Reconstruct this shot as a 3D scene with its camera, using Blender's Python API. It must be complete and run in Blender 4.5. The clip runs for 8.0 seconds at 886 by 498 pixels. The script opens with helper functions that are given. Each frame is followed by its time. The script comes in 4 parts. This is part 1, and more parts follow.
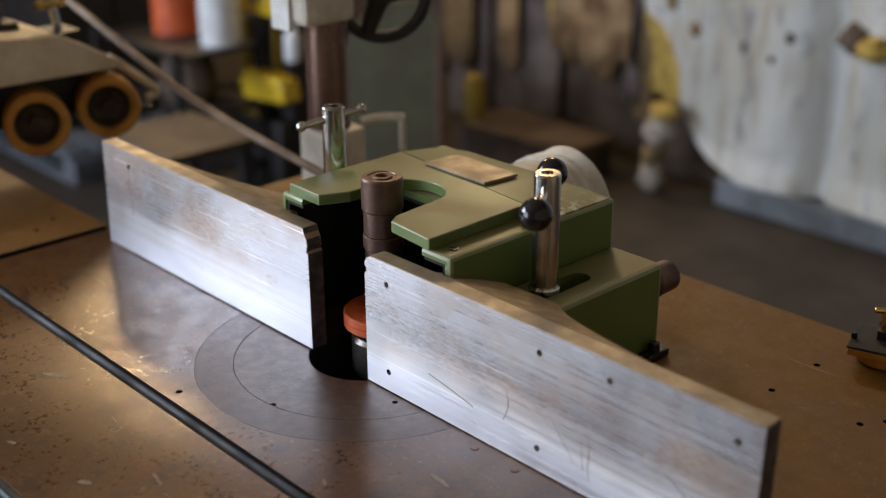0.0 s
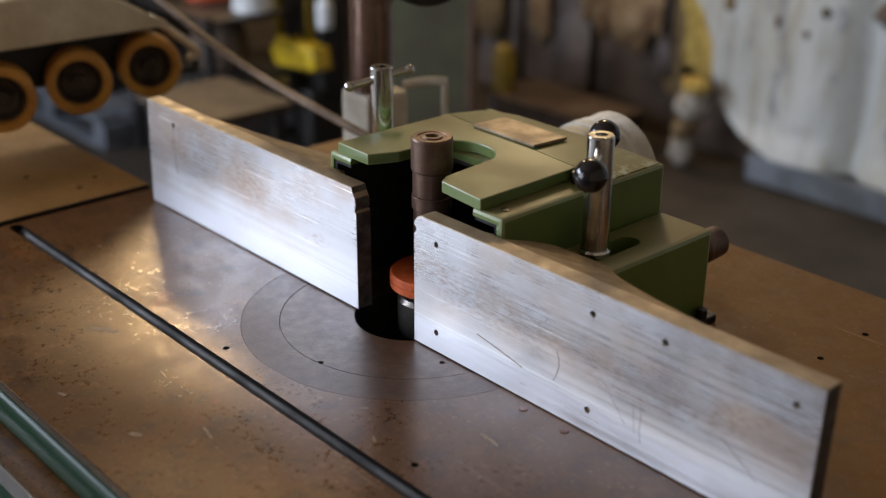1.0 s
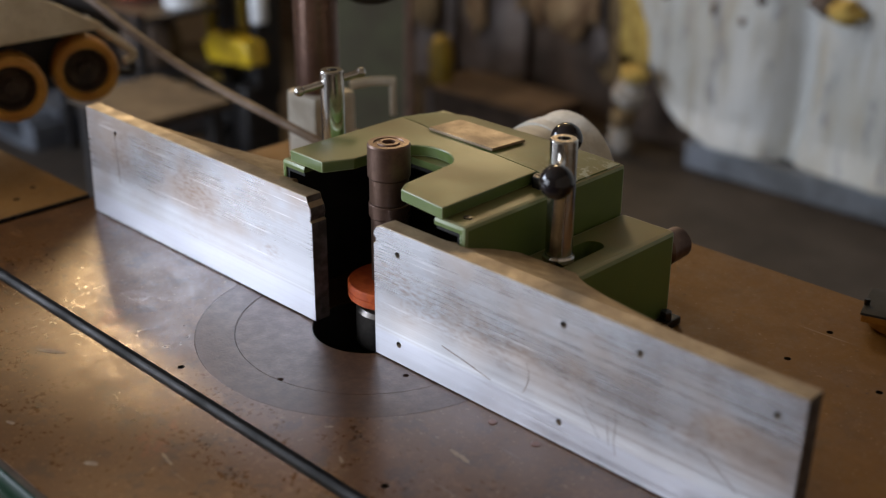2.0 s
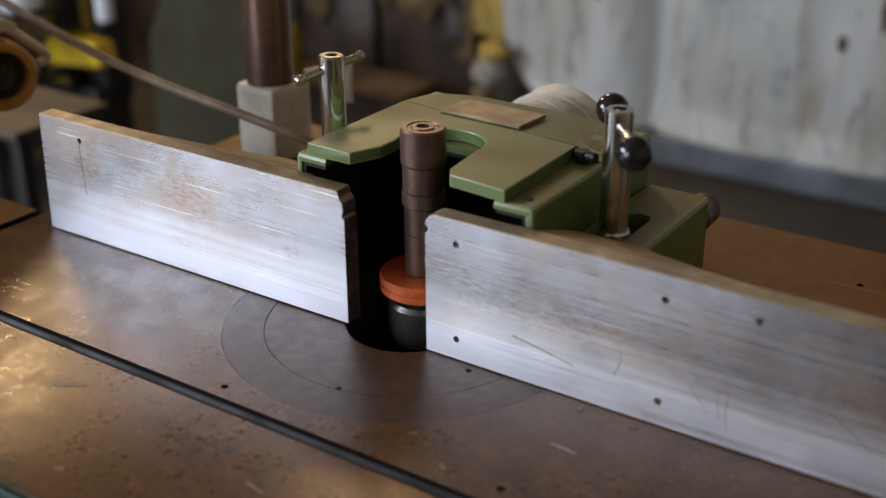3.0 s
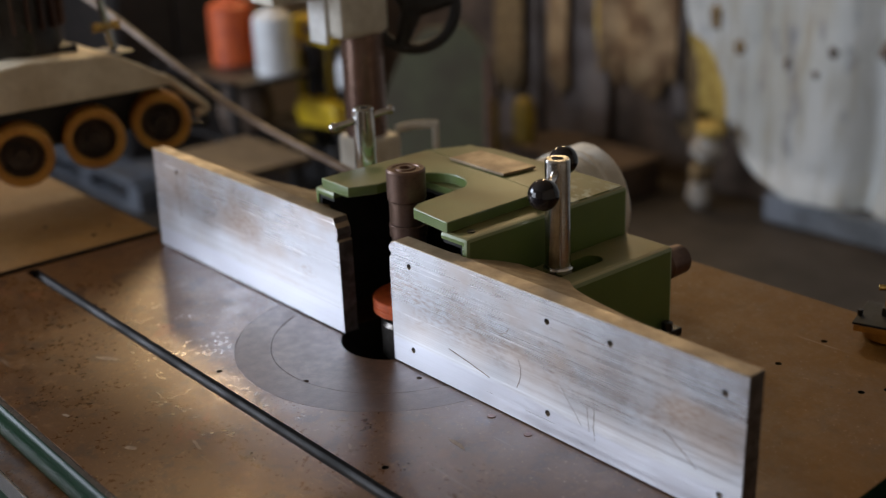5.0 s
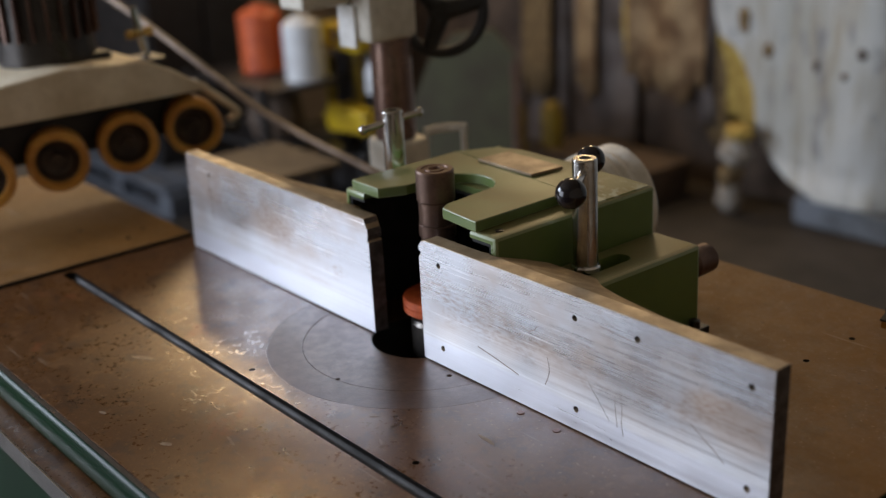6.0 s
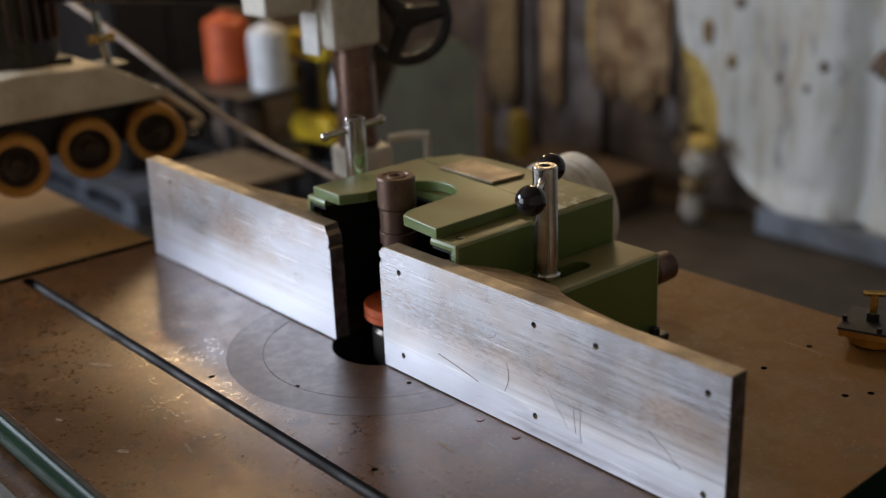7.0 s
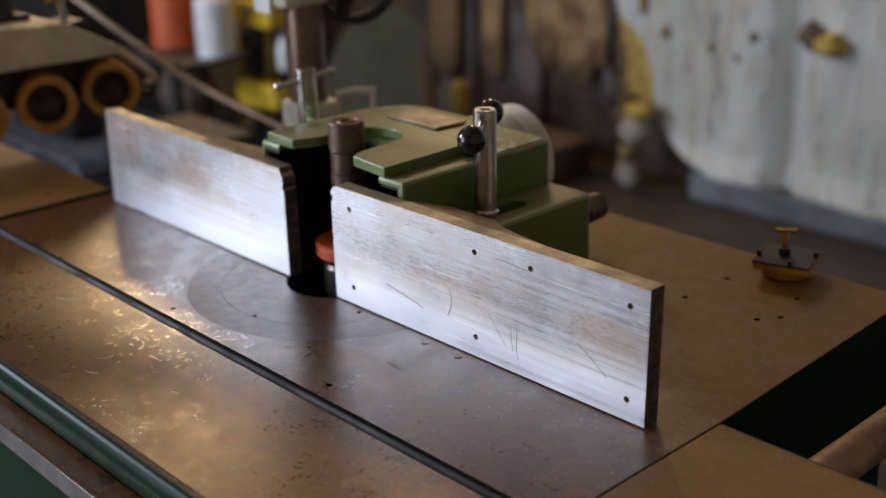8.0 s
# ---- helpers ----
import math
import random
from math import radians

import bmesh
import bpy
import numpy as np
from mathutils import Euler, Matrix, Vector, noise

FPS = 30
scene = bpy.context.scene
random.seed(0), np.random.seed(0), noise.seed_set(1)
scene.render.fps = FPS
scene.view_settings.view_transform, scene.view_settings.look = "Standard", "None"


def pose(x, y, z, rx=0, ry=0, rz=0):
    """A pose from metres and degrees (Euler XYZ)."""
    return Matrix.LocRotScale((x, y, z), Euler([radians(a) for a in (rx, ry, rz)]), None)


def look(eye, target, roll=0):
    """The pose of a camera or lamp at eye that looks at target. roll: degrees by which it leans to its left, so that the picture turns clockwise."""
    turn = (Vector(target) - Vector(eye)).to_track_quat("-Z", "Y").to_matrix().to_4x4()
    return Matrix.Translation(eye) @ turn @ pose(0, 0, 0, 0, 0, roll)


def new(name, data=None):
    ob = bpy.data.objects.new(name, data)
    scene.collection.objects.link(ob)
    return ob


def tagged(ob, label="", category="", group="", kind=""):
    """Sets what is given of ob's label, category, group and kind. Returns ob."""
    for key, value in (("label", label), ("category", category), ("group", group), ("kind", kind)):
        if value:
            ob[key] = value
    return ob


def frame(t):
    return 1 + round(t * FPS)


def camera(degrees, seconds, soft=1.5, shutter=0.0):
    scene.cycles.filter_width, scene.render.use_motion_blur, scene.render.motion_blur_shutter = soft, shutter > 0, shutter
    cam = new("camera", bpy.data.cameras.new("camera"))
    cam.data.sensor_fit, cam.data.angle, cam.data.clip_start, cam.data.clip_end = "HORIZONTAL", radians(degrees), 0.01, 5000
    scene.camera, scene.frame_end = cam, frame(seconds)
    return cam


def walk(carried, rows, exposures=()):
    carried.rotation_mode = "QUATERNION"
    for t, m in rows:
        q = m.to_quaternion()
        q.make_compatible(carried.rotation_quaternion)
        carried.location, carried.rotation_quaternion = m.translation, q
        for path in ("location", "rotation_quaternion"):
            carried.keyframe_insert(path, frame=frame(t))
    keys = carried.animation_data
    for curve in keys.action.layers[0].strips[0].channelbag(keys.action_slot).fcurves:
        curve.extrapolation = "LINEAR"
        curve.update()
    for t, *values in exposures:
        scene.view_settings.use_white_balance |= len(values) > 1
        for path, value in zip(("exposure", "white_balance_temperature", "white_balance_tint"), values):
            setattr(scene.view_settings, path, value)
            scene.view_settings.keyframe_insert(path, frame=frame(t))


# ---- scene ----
cam = camera(40.4, 8.0, soft=1.3)
PATH = [
    (0, (1.047, -0.808, 1.566), (-0.306, 0.455, 0.807), -0.3),
    (0.2, (1.04, -0.808, 1.572), (-0.338, 0.431, 0.821), -0.6),
    (0.5, (1.029, -0.835, 1.57), (-0.335, 0.402, 0.789), -0.0),
    (0.7, (1.037, -0.837, 1.55), (-0.333, 0.405, 0.788), 1.2),
    (1, (1.024, -0.837, 1.549), (-0.337, 0.393, 0.752), 0.4),
    (1.2, (1.027, -0.835, 1.56), (-0.32, 0.418, 0.775), 0.4),
    (1.5, (1.032, -0.831, 1.548), (-0.288, 0.448, 0.759), 0.3),
    (1.7, (1.014, -0.83, 1.557), (-0.285, 0.455, 0.743), 0.5),
    (2, (0.97, -0.829, 1.556), (-0.309, 0.475, 0.741), 0.3),
    (2.2, (0.909, -0.831, 1.541), (-0.321, 0.501, 0.698), 0.2),
    (3.3, (0.694, -1.026, 1.525), (-0.263, 0.528, 0.708), 0.1),
    (3.5, (0.694, -1.069, 1.528), (-0.236, 0.504, 0.715), 0.7),
    (3.8, (0.71, -1.089, 1.522), (-0.202, 0.499, 0.717), 0.8),
    (4, (0.745, -1.076, 1.521), (-0.2, 0.498, 0.725), 0.5),
    (4.2, (0.828, -1.023, 1.52), (-0.225, 0.509, 0.783), -2.1),
    (4.3, (0.88, -1.003, 1.52), (-0.241, 0.501, 0.826), -2.8),
    (4.5, (1.01, -0.926, 1.485), (-0.263, 0.463, 0.813), -1.1),
    (4.7, (1.107, -0.867, 1.515), (-0.271, 0.409, 0.827), -1.2),
    (4.8, (1.138, -0.848, 1.525), (-0.27, 0.397, 0.843), -1.5),
    (5, (1.167, -0.841, 1.541), (-0.275, 0.355, 0.841), -2.4),
    (5.2, (1.185, -0.836, 1.538), (-0.306, 0.304, 0.846), -3.4),
    (6.3, (1.183, -0.859, 1.539), (-0.274, 0.326, 0.851), -2.6),
    (6.5, (1.183, -0.852, 1.536), (-0.262, 0.348, 0.848), -2.2),
    (6.8, (1.185, -0.847, 1.533), (-0.261, 0.356, 0.854), -2.3),
    (7, (1.19, -0.849, 1.535), (-0.255, 0.358, 0.861), -2.4),
    (7.2, (1.199, -0.841, 1.527), (-0.246, 0.367, 0.852), -2.0),
    (7.5, (1.226, -0.849, 1.516), (-0.215, 0.35, 0.818), -1.6),
    (7.8, (1.258, -0.898, 1.528), (-0.123, 0.365, 0.822), -1.9),
    (8, (1.283, -0.939, 1.524), (-0.09, 0.331, 0.814), -1.5),
]
EXPOSURES = [(0.0, 0.08), (2.0, -0.02), (3.5, -0.12), (4.5, -0.2), (6.0, -0.2), (8.0, -0.2)]
walk(cam, [(t, look(eye, target, roll)) for t, eye, target, roll in PATH], EXPOSURES)
cam.data.dof.use_dof = True
cam.data.dof.focus_distance = 1.42
cam.data.dof.aperture_fstop = 2.4

# ---------------------------------------------------------------- world and light
world = bpy.data.worlds.new("world")
scene.world = world
world.use_nodes = True
wn = world.node_tree
sky = wn.nodes.new("ShaderNodeTexSky")
sky.sky_type = "NISHITA"
sky.sun_disc = False
sky.sun_elevation = radians(28)
sky.sun_rotation = radians(-64)
wn.links.new(sky.outputs[0], wn.nodes["Background"].inputs[0])
wn.nodes["Background"].inputs[1].default_value = 0.10


def area_lamp(name, eye, target, width, height, watts, colour):
    data = bpy.data.lights.new(name, "AREA")
    data.shape, data.size, data.size_y = "RECTANGLE", width, height
    data.energy, data.color = watts, colour
    ob = new(name, data)
    ob.matrix_world = look(eye, target)
    return ob


# cool daylight through the wide window in the left wall
area_lamp("window_daylight", (-4.19, -2.5, 2.5), (-0.4, -0.2, 0.9), 2.3, 1.5, 238, (0.76, 0.845, 1.0))
# warm low sun glow through the high window in the left wall
area_lamp("high_window_glow", (-4.19, 2.10, 2.95), (0.0, -0.2, 0.87), 0.50, 0.40, 42, (1.0, 0.70, 0.36))
# the same glow through the high window in the back wall
area_lamp("back_window_glow", (-2.2, 2.985, 3.00), (0.1, -0.15, 0.87), 0.9, 0.45, 66, (1.0, 0.72, 0.40))
# added daylight fill for the fences, in an unseen wide doorway behind the camera
area_lamp("door_fill", (-2.25, -4.06, 1.45), (0.1, 0.0, 0.95), 2.9, 2.4, 145, (0.79, 0.85, 0.98))


# ---------------------------------------------------------------- materials
class Mat:
    """A small builder of node materials in metres of the world."""

    def __init__(self, name, rough=0.5, metal=0.0):
        self.m = bpy.data.materials.new(name)
        self.m.use_nodes = True
        self.t = self.m.node_tree
        self.b = self.t.nodes["Principled BSDF"]
        self.b.inputs["Roughness"].default_value = rough
        self.b.inputs["Metallic"].default_value = metal
        self.geo = self.t.nodes.new("ShaderNodeNewGeometry")

    def noise(self, scale, detail=4.0, stretch=(1, 1, 1), seed=0.0, gain=0.6):
        mp = self.t.nodes.new("ShaderNodeMapping")
        mp.inputs["Scale"].default_value = stretch
        mp.inputs["Location"].default_value = (seed, seed * 0.7, seed * 1.3)
        self.t.links.new(self.geo.outputs["Position"], mp.inputs["Vector"])
        n = self.t.nodes.new("ShaderNodeTexNoise")
        n.inputs["Scale"].default_value = scale
        n.inputs["Detail"].default_value = detail
        n.inputs["Roughness"].default_value = gain
        self.t.links.new(mp.outputs[0], n.inputs["Vector"])
        return n.outputs["Fac"]

    def ramp(self, fac, lo, hi, v0=0.0, v1=1.0):
        r = self.t.nodes.new("ShaderNodeMapRange")
        for i, v in enumerate((lo, hi, v0, v1)):
            r.inputs[i + 1].default_value = v
        self.t.links.new(fac, r.inputs[0])
        return r.outputs[0]

    def math(self, op, a, b):
        n = self.t.nodes.new("ShaderNodeMath")
        n.operation = op
        for i, v in enumerate((a, b)):
            if isinstance(v, (int, float)):
                n.inputs[i].default_value = v
            else:
                self.t.links.new(v, n.inputs[i])
        return n.outputs[0]

    def mix(self, fac, a, b):
        n = self.t.nodes.new("ShaderNodeMix")
        n.data_type = "RGBA"
        for i, v in ((0, fac), (6, a), (7, b)):
            if isinstance(v, (int, float)):
                n.inputs[i].default_value = v
            elif isinstance(v, tuple):
                n.inputs[i].default_value = (*v, 1)
            else:
                self.t.links.new(v, n.inputs[i])
        return n.outputs[2]

    def upward(self, lo=0.6, hi=0.95):
        s = self.t.nodes.new("ShaderNodeSeparateXYZ")
        self.t.links.new(self.geo.outputs["Normal"], s.inputs[0])
        return self.ramp(s.outputs[2], lo, hi)

    def edge(self, lo=0.52, hi=0.58):
        return self.ramp(self.geo.outputs["Pointiness"], lo, hi)

    def set(self, colour=None, rough=None, metal=None, bump=None, strength=0.2, distance=0.002):
        if colour is not None:
            if isinstance(colour, tuple):
                self.b.inputs["Base Color"].default_value = (*colour, 1)
            else:
                self.t.links.new(colour, self.b.inputs["Base Color"])
        if rough is not None:
            self.t.links.new(rough, self.b.inputs["Roughness"])
        if metal is not None:
            self.t.links.new(metal, self.b.inputs["Metallic"])
        if bump is not None:
            n = self.t.nodes.new("ShaderNodeBump")
            n.inputs["Strength"].default_value = strength
            n.inputs["Distance"].default_value = distance
            self.t.links.new(bump, n.inputs["Height"])
            self.t.links.new(n.outputs[0], self.b.inputs["Normal"])
        return self.m


def worn(name, base, dark, rough=0.5, metal=0.0, scale=14, fine=160, bump=0.15, spread=0.12):
    """A surface with broad stains and a fine grain."""
    k = Mat(name, rough, metal)
    broad, grain = k.noise(scale, 5), k.noise(fine, 3, seed=3.1)
    col = k.mix(k.ramp(broad, 0.38, 0.66), dark, base)
    col = k.mix(k.ramp(grain, 0.55, 0.75, 0, 0.45), col, tuple(c * 0.6 for c in dark))
    return k.set(col, k.ramp(broad, 0.3, 0.7, rough + spread, max(0.05, rough - spread)), None, grain, bump)


def cast_iron(name, crust):
    """Rust-browned iron: polished along the fence, crusted with dust behind it."""
    k = Mat(name, 0.4, 0.5)
    broad, mid, fine, speck = k.noise(4, 5), k.noise(24, 6, seed=4), k.noise(420, 3, seed=9), k.noise(130, 5, seed=30)
    col = k.mix(k.ramp(broad, 0.35, 0.65), (0.084, 0.033, 0.0085), (0.122, 0.052, 0.0135))
    col = k.mix(k.ramp(k.noise(26, 10, seed=83, gain=0.70), 0.52, 0.60, 0, 0.75), col, (0.044, 0.0195, 0.0085))
    col = k.mix(k.ramp(k.noise(34, 9, seed=95, gain=0.66), 0.57, 0.64, 0, 0.55), col, (0.175, 0.082, 0.030))
    col = k.mix(k.ramp(speck, 0.56, 0.66, 0, 0.6), col, (0.20, 0.105, 0.044))
    place = k.t.nodes.new("ShaderNodeSeparateXYZ")
    k.t.links.new(k.geo.outputs["Position"], place.inputs[0])
    y = k.math("ADD", place.outputs[1], k.ramp(k.noise(6, 4, seed=41), 0.2, 0.8, -0.05, 0.05))
    patch0 = k.noise(14, 4, seed=77)
    track = k.math("MULTIPLY", k.ramp(y, -0.16, -0.02), k.ramp(y, 0.10, 0.0))
    track = k.math("MULTIPLY", track, k.ramp(patch0, 0.40, 0.66, 1.0, 0.75))
    col = k.mix(k.math("MULTIPLY", track, 0.40), col, (0.098, 0.052, 0.030))
    col = k.mix(k.ramp(k.noise(9, 9, seed=17, gain=0.68), 0.63, 0.67, 0, 0.45), col, (0.22, 0.064, 0.020))
    dusty = k.math("MAXIMUM", k.ramp(y, 0.02, 0.14), crust)
    dusty = k.math("MULTIPLY", dusty, k.ramp(k.noise(5, 6, seed=52), 0.3, 0.65, 0.5, 1.0))
    col = k.mix(k.math("MULTIPLY", dusty, 0.85), col, (0.235, 0.114, 0.014))
    scratch = k.noise(46, 2, (0.10, 1.9, 1), 6)
    col = k.mix(k.ramp(scratch, 0.70, 0.76, 0, 0.4), col, (0.42, 0.34, 0.26))
    col = k.mix(k.ramp(k.noise(110, 2, seed=21), 0.71, 0.76, 0, 0.5), col, (0.045, 0.026, 0.018))
    col = k.mix(k.ramp(k.noise(190, 3, seed=61), 0.66, 0.70, 0, 0.6), col, (0.34, 0.22, 0.12))
    patch = k.noise(24, 10, seed=71, gain=0.70)
    rough = k.math("ADD", k.ramp(speck, 0.35, 0.65, 0.265, 0.41), k.ramp(patch, 0.44, 0.56, -0.035, 0.05))
    rough = k.math("ADD", rough, k.math("MULTIPLY", track, 0.08))
    rough = k.math("ADD", rough, k.math("MULTIPLY", dusty, 0.36))
    metal = k.math("SUBTRACT", k.math("SUBTRACT", 0.18, k.math("MULTIPLY", track, 0.08)), k.math("MULTIPLY", dusty, 0.38))
    return k.set(col, rough, metal, k.math("ADD", fine, k.math("MULTIPLY", speck, 0.45)), 0.10, 0.0008)


def brushed_aluminium():
    k = Mat("worn_brushed_aluminium", 0.3, 0.96)
    line = k.noise(60, 2, (0.012, 1, 6), 2)
    hair = k.noise(300, 1, (0.006, 1, 4), 5)
    stain, blot = k.noise(11, 8, (0.7, 1, 1.1), 11, 0.5), k.noise(6, 3, seed=1.7)
    col = k.mix(k.ramp(line, 0.32, 0.68), (0.53, 0.545, 0.575), (0.62, 0.64, 0.68))
    col = k.mix(k.ramp(stain, 0.43, 0.62, 0, 0.75), col, (0.43, 0.335, 0.265))
    rust = k.math("MULTIPLY", k.ramp(k.noise(170, 4, (0.5, 1, 1.5), 8), 0.44, 0.62), k.ramp(k.noise(13, 3, (0.6, 1, 1), 40), 0.50, 0.64))
    col = k.mix(k.math("MULTIPLY", rust, 0.6), col, (0.30, 0.19, 0.125))
    col = k.mix(k.ramp(k.noise(60, 2, (0.09, 1, 3.0), 14), 0.71, 0.76, 0, 0.55), col, (0.17, 0.12, 0.09))
    col = k.mix(k.ramp(k.noise(190, 2, (1.3, 1, 0.10), 27), 0.66, 0.76, 0, 0.35), col, (0.36, 0.33, 0.31))
    nick = k.math("MULTIPLY", k.ramp(k.noise(90, 2, (0.05, 1, 3.5), 33), 0.62, 0.70), k.ramp(k.noise(10, 3, seed=70), 0.42, 0.58))
    col = k.mix(k.math("MULTIPLY", nick, 0.9), col, (0.98, 0.98, 1.0))
    rough = k.math("ADD", k.ramp(blot, 0.3, 0.7, 0.22, 0.33), k.ramp(hair, 0.35, 0.7, -0.02, 0.03))
    rough = k.math("ADD", rough, k.ramp(stain, 0.5, 0.7, 0, 0.08))
    rough = k.math("ADD", rough, k.ramp(line, 0.35, 0.65, -0.02, 0.02))
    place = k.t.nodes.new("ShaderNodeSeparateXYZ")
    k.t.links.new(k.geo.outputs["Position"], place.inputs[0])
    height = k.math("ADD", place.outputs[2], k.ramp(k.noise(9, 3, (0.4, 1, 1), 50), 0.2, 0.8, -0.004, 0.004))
    # low gleam of the plates, painted as lighter colour towards the foot
    gleaming = k.math("MULTIPLY", k.ramp(height, 0.960, 0.905), k.ramp(line, 0.30, 0.62, 0.45, 1.0))
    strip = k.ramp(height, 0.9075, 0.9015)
    col = k.mix(k.math("MULTIPLY", gleaming, 0.85), col, (0.90, 0.915, 0.95))
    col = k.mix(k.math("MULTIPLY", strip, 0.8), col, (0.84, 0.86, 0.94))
    rough = k.math("ADD", rough, k.math("MULTIPLY", gleaming, 0.13))
    groove = k.noise(1100, 1, (0.006, 1, 1), 60)
    relief = k.math("ADD", k.math("MULTIPLY", hair, 0.6), groove)
    grain = k.t.nodes.new("ShaderNodeCombineXYZ")
    grain.inputs[2].default_value = 1.0
    k.t.links.new(grain.outputs[0], k.b.inputs["Tangent"])
    k.b.inputs["Anisotropic"].default_value = 0.5
    return k.set(col, rough, None, relief, 0.04, 0.0008)


def green_paint(name, base, dark, dust, chip=(0.42, 0.46, 0.36), film_most=0.75, dull=0.36):
    k = Mat(name, 0.42)
    broad, fine, mid = k.noise(6, 5), k.noise(260, 3, seed=3), k.noise(45, 5, seed=8)
    col = k.mix(k.ramp(broad, 0.3, 0.7), dark, base)
    col = k.mix(k.ramp(mid, 0.66, 0.74, 0, 0.12), col, tuple(c * 0.5 for c in dark))
    film = k.math("MULTIPLY", k.upward(), k.ramp(k.noise(11, 6, seed=5), 0.32, 0.68, 0.2, film_most))
    col = k.mix(film, col, dust)
    chips = k.math("MULTIPLY", k.edge(0.60, 0.66), k.ramp(k.noise(80, 4, seed=12), 0.50, 0.60))
    col = k.mix(chips, col, chip)
    return k.set(col, k.ramp(film, 0, 0.8, dull, 0.6), None, k.math("ADD", fine, mid), 0.08, 0.001)


def insulation_sheet():
    k = Mat("white_vinyl_sheet", 0.45)
    broad, streak, fine = k.noise(1.6, 5), k.noise(7, 5, (2.6, 1, 0.35), 4), k.noise(30, 4, seed=7)
    col = k.mix(k.ramp(broad, 0.35, 0.65), (0.38, 0.38, 0.345), (0.53, 0.535, 0.52))
    col = k.mix(k.ramp(streak, 0.50, 0.68, 0, 0.75), col, (0.29, 0.245, 0.165))
    col = k.mix(k.ramp(k.noise(10, 4, (1.6, 1, 0.6), 19), 0.58, 0.68, 0, 0.7), col, (0.17, 0.175, 0.19))
    return k.set(col, None, None, k.math("ADD", streak, fine), 0.35, 0.01)


IRON = cast_iron("rust_brown_cast_iron", 0.0)
DUSTIRON = cast_iron("dust_crusted_cast_iron", 0.95)
RINGDARK = worn("dark_turned_iron", (0.094, 0.046, 0.021), (0.060, 0.028, 0.013), 0.44, 0.18, 60, 260, 0.15, 0.04)
RINGPALE = worn("pale_turned_iron", (0.098, 0.050, 0.025), (0.062, 0.030, 0.015), 0.44, 0.20, 60, 260, 0.15, 0.04)
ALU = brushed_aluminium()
GREEN = green_paint("olive_green_enamel", (0.115, 0.165, 0.042), (0.080, 0.118, 0.028), (0.235, 0.180, 0.072))
GREENRIM = green_paint("rubbed_green_edges", (0.235, 0.285, 0.135), (0.17, 0.205, 0.085), (0.36, 0.29, 0.16))
DARKGREEN = green_paint("dark_green_enamel", (0.005, 0.026, 0.010), (0.004, 0.018, 0.008), (0.012, 0.03, 0.015), (0.02, 0.06, 0.04), 0.1, 0.26)
DARKGREEN.node_tree.nodes["Principled BSDF"].inputs["Specular IOR Level"].default_value = 0.06
SPINDLE = worn("browned_steel", (0.17, 0.105, 0.075), (0.10, 0.058, 0.042), 0.38, 0.6, 22)
DARKSTEEL = worn("dark_oily_steel", (0.06, 0.055, 0.05), (0.025, 0.022, 0.02), 0.35, 0.8)
OILSTEEL = worn("oily_grey_steel", (0.24, 0.22, 0.20), (0.10, 0.09, 0.08), 0.3, 0.85)
SLOTSTEEL = worn("grimy_slot_steel", (0.062, 0.057, 0.055), (0.03, 0.027, 0.025), 0.6, 0.3)
ORANGE = worn("orange_painted_steel", (0.58, 0.115, 0.025), (0.36, 0.06, 0.016), 0.42, 0.0, 30)
BALL = worn("black_bakelite", (0.012, 0.01, 0.012), (0.008, 0.007, 0.008), 0.10, 0.0, 20, 200, 0.02, 0.03)
CHROME = worn("tarnished_chrome", (0.66, 0.65, 0.63), (0.42, 0.40, 0.37), 0.17, 1.0, 30, 260, 0.05, 0.06)
BLACK = worn("black_rubber", (0.02, 0.02, 0.021), (0.01, 0.01, 0.01), 0.6)
# near-black that puts the shade inside hood and spindle well into the colour
INNERSHADE = worn("interior_shade_black", (0.009, 0.008, 0.007), (0.005, 0.004, 0.004), 0.8)
FLECK = worn("pale_dried_glue", (0.36, 0.27, 0.18), (0.22, 0.15, 0.10), 0.6, 0.0, 90)
RUSTPLUG = worn("red_rust", (0.17, 0.058, 0.024), (0.10, 0.04, 0.02), 0.5, 0.0, 90)
SCORE = worn("scored_dark_metal", (0.30, 0.22, 0.17), (0.20, 0.14, 0.11), 0.6, 0.4, 60)
# sawn end metal, darkened for the dim room it reflects
SAWNDIM = worn("sawn_metal_dim_reflection", (0.13, 0.11, 0.10), (0.06, 0.048, 0.042), 0.55, 0.5, 60, 500, 0.4)
DUSTALU = worn("dusty_aluminium", (0.40, 0.31, 0.20), (0.27, 0.20, 0.125), 0.55, 0.35, 30, 200)
PRIMER = worn("worn_grey_primer", (0.36, 0.33, 0.22), (0.22, 0.21, 0.13), 0.6, 0.0, 60)
PLATE = worn("dusty_nameplate", (0.36, 0.27, 0.17), (0.25, 0.18, 0.11), 0.5, 0.3, 30)
BEIGE = worn("dusty_beige_paint", (0.80, 0.71, 0.54), (0.60, 0.50, 0.34), 0.55, 0.0, 11)
CREAM = worn("cream_painted_casting", (0.66, 0.63, 0.55), (0.46, 0.42, 0.34), 0.5, 0.0, 16)
WHITEPLATE = worn("white_enamel_plate", (0.80, 0.80, 0.78), (0.62, 0.61, 0.57), 0.4, 0.0, 18)
TYRE = worn("amber_polyurethane", (0.66, 0.34, 0.06), (0.46, 0.20, 0.036), 0.45, 0.0, 18)
HUB = worn("grimy_hub_metal", (0.10, 0.07, 0.05), (0.04, 0.028, 0.022), 0.5, 0.4, 30)
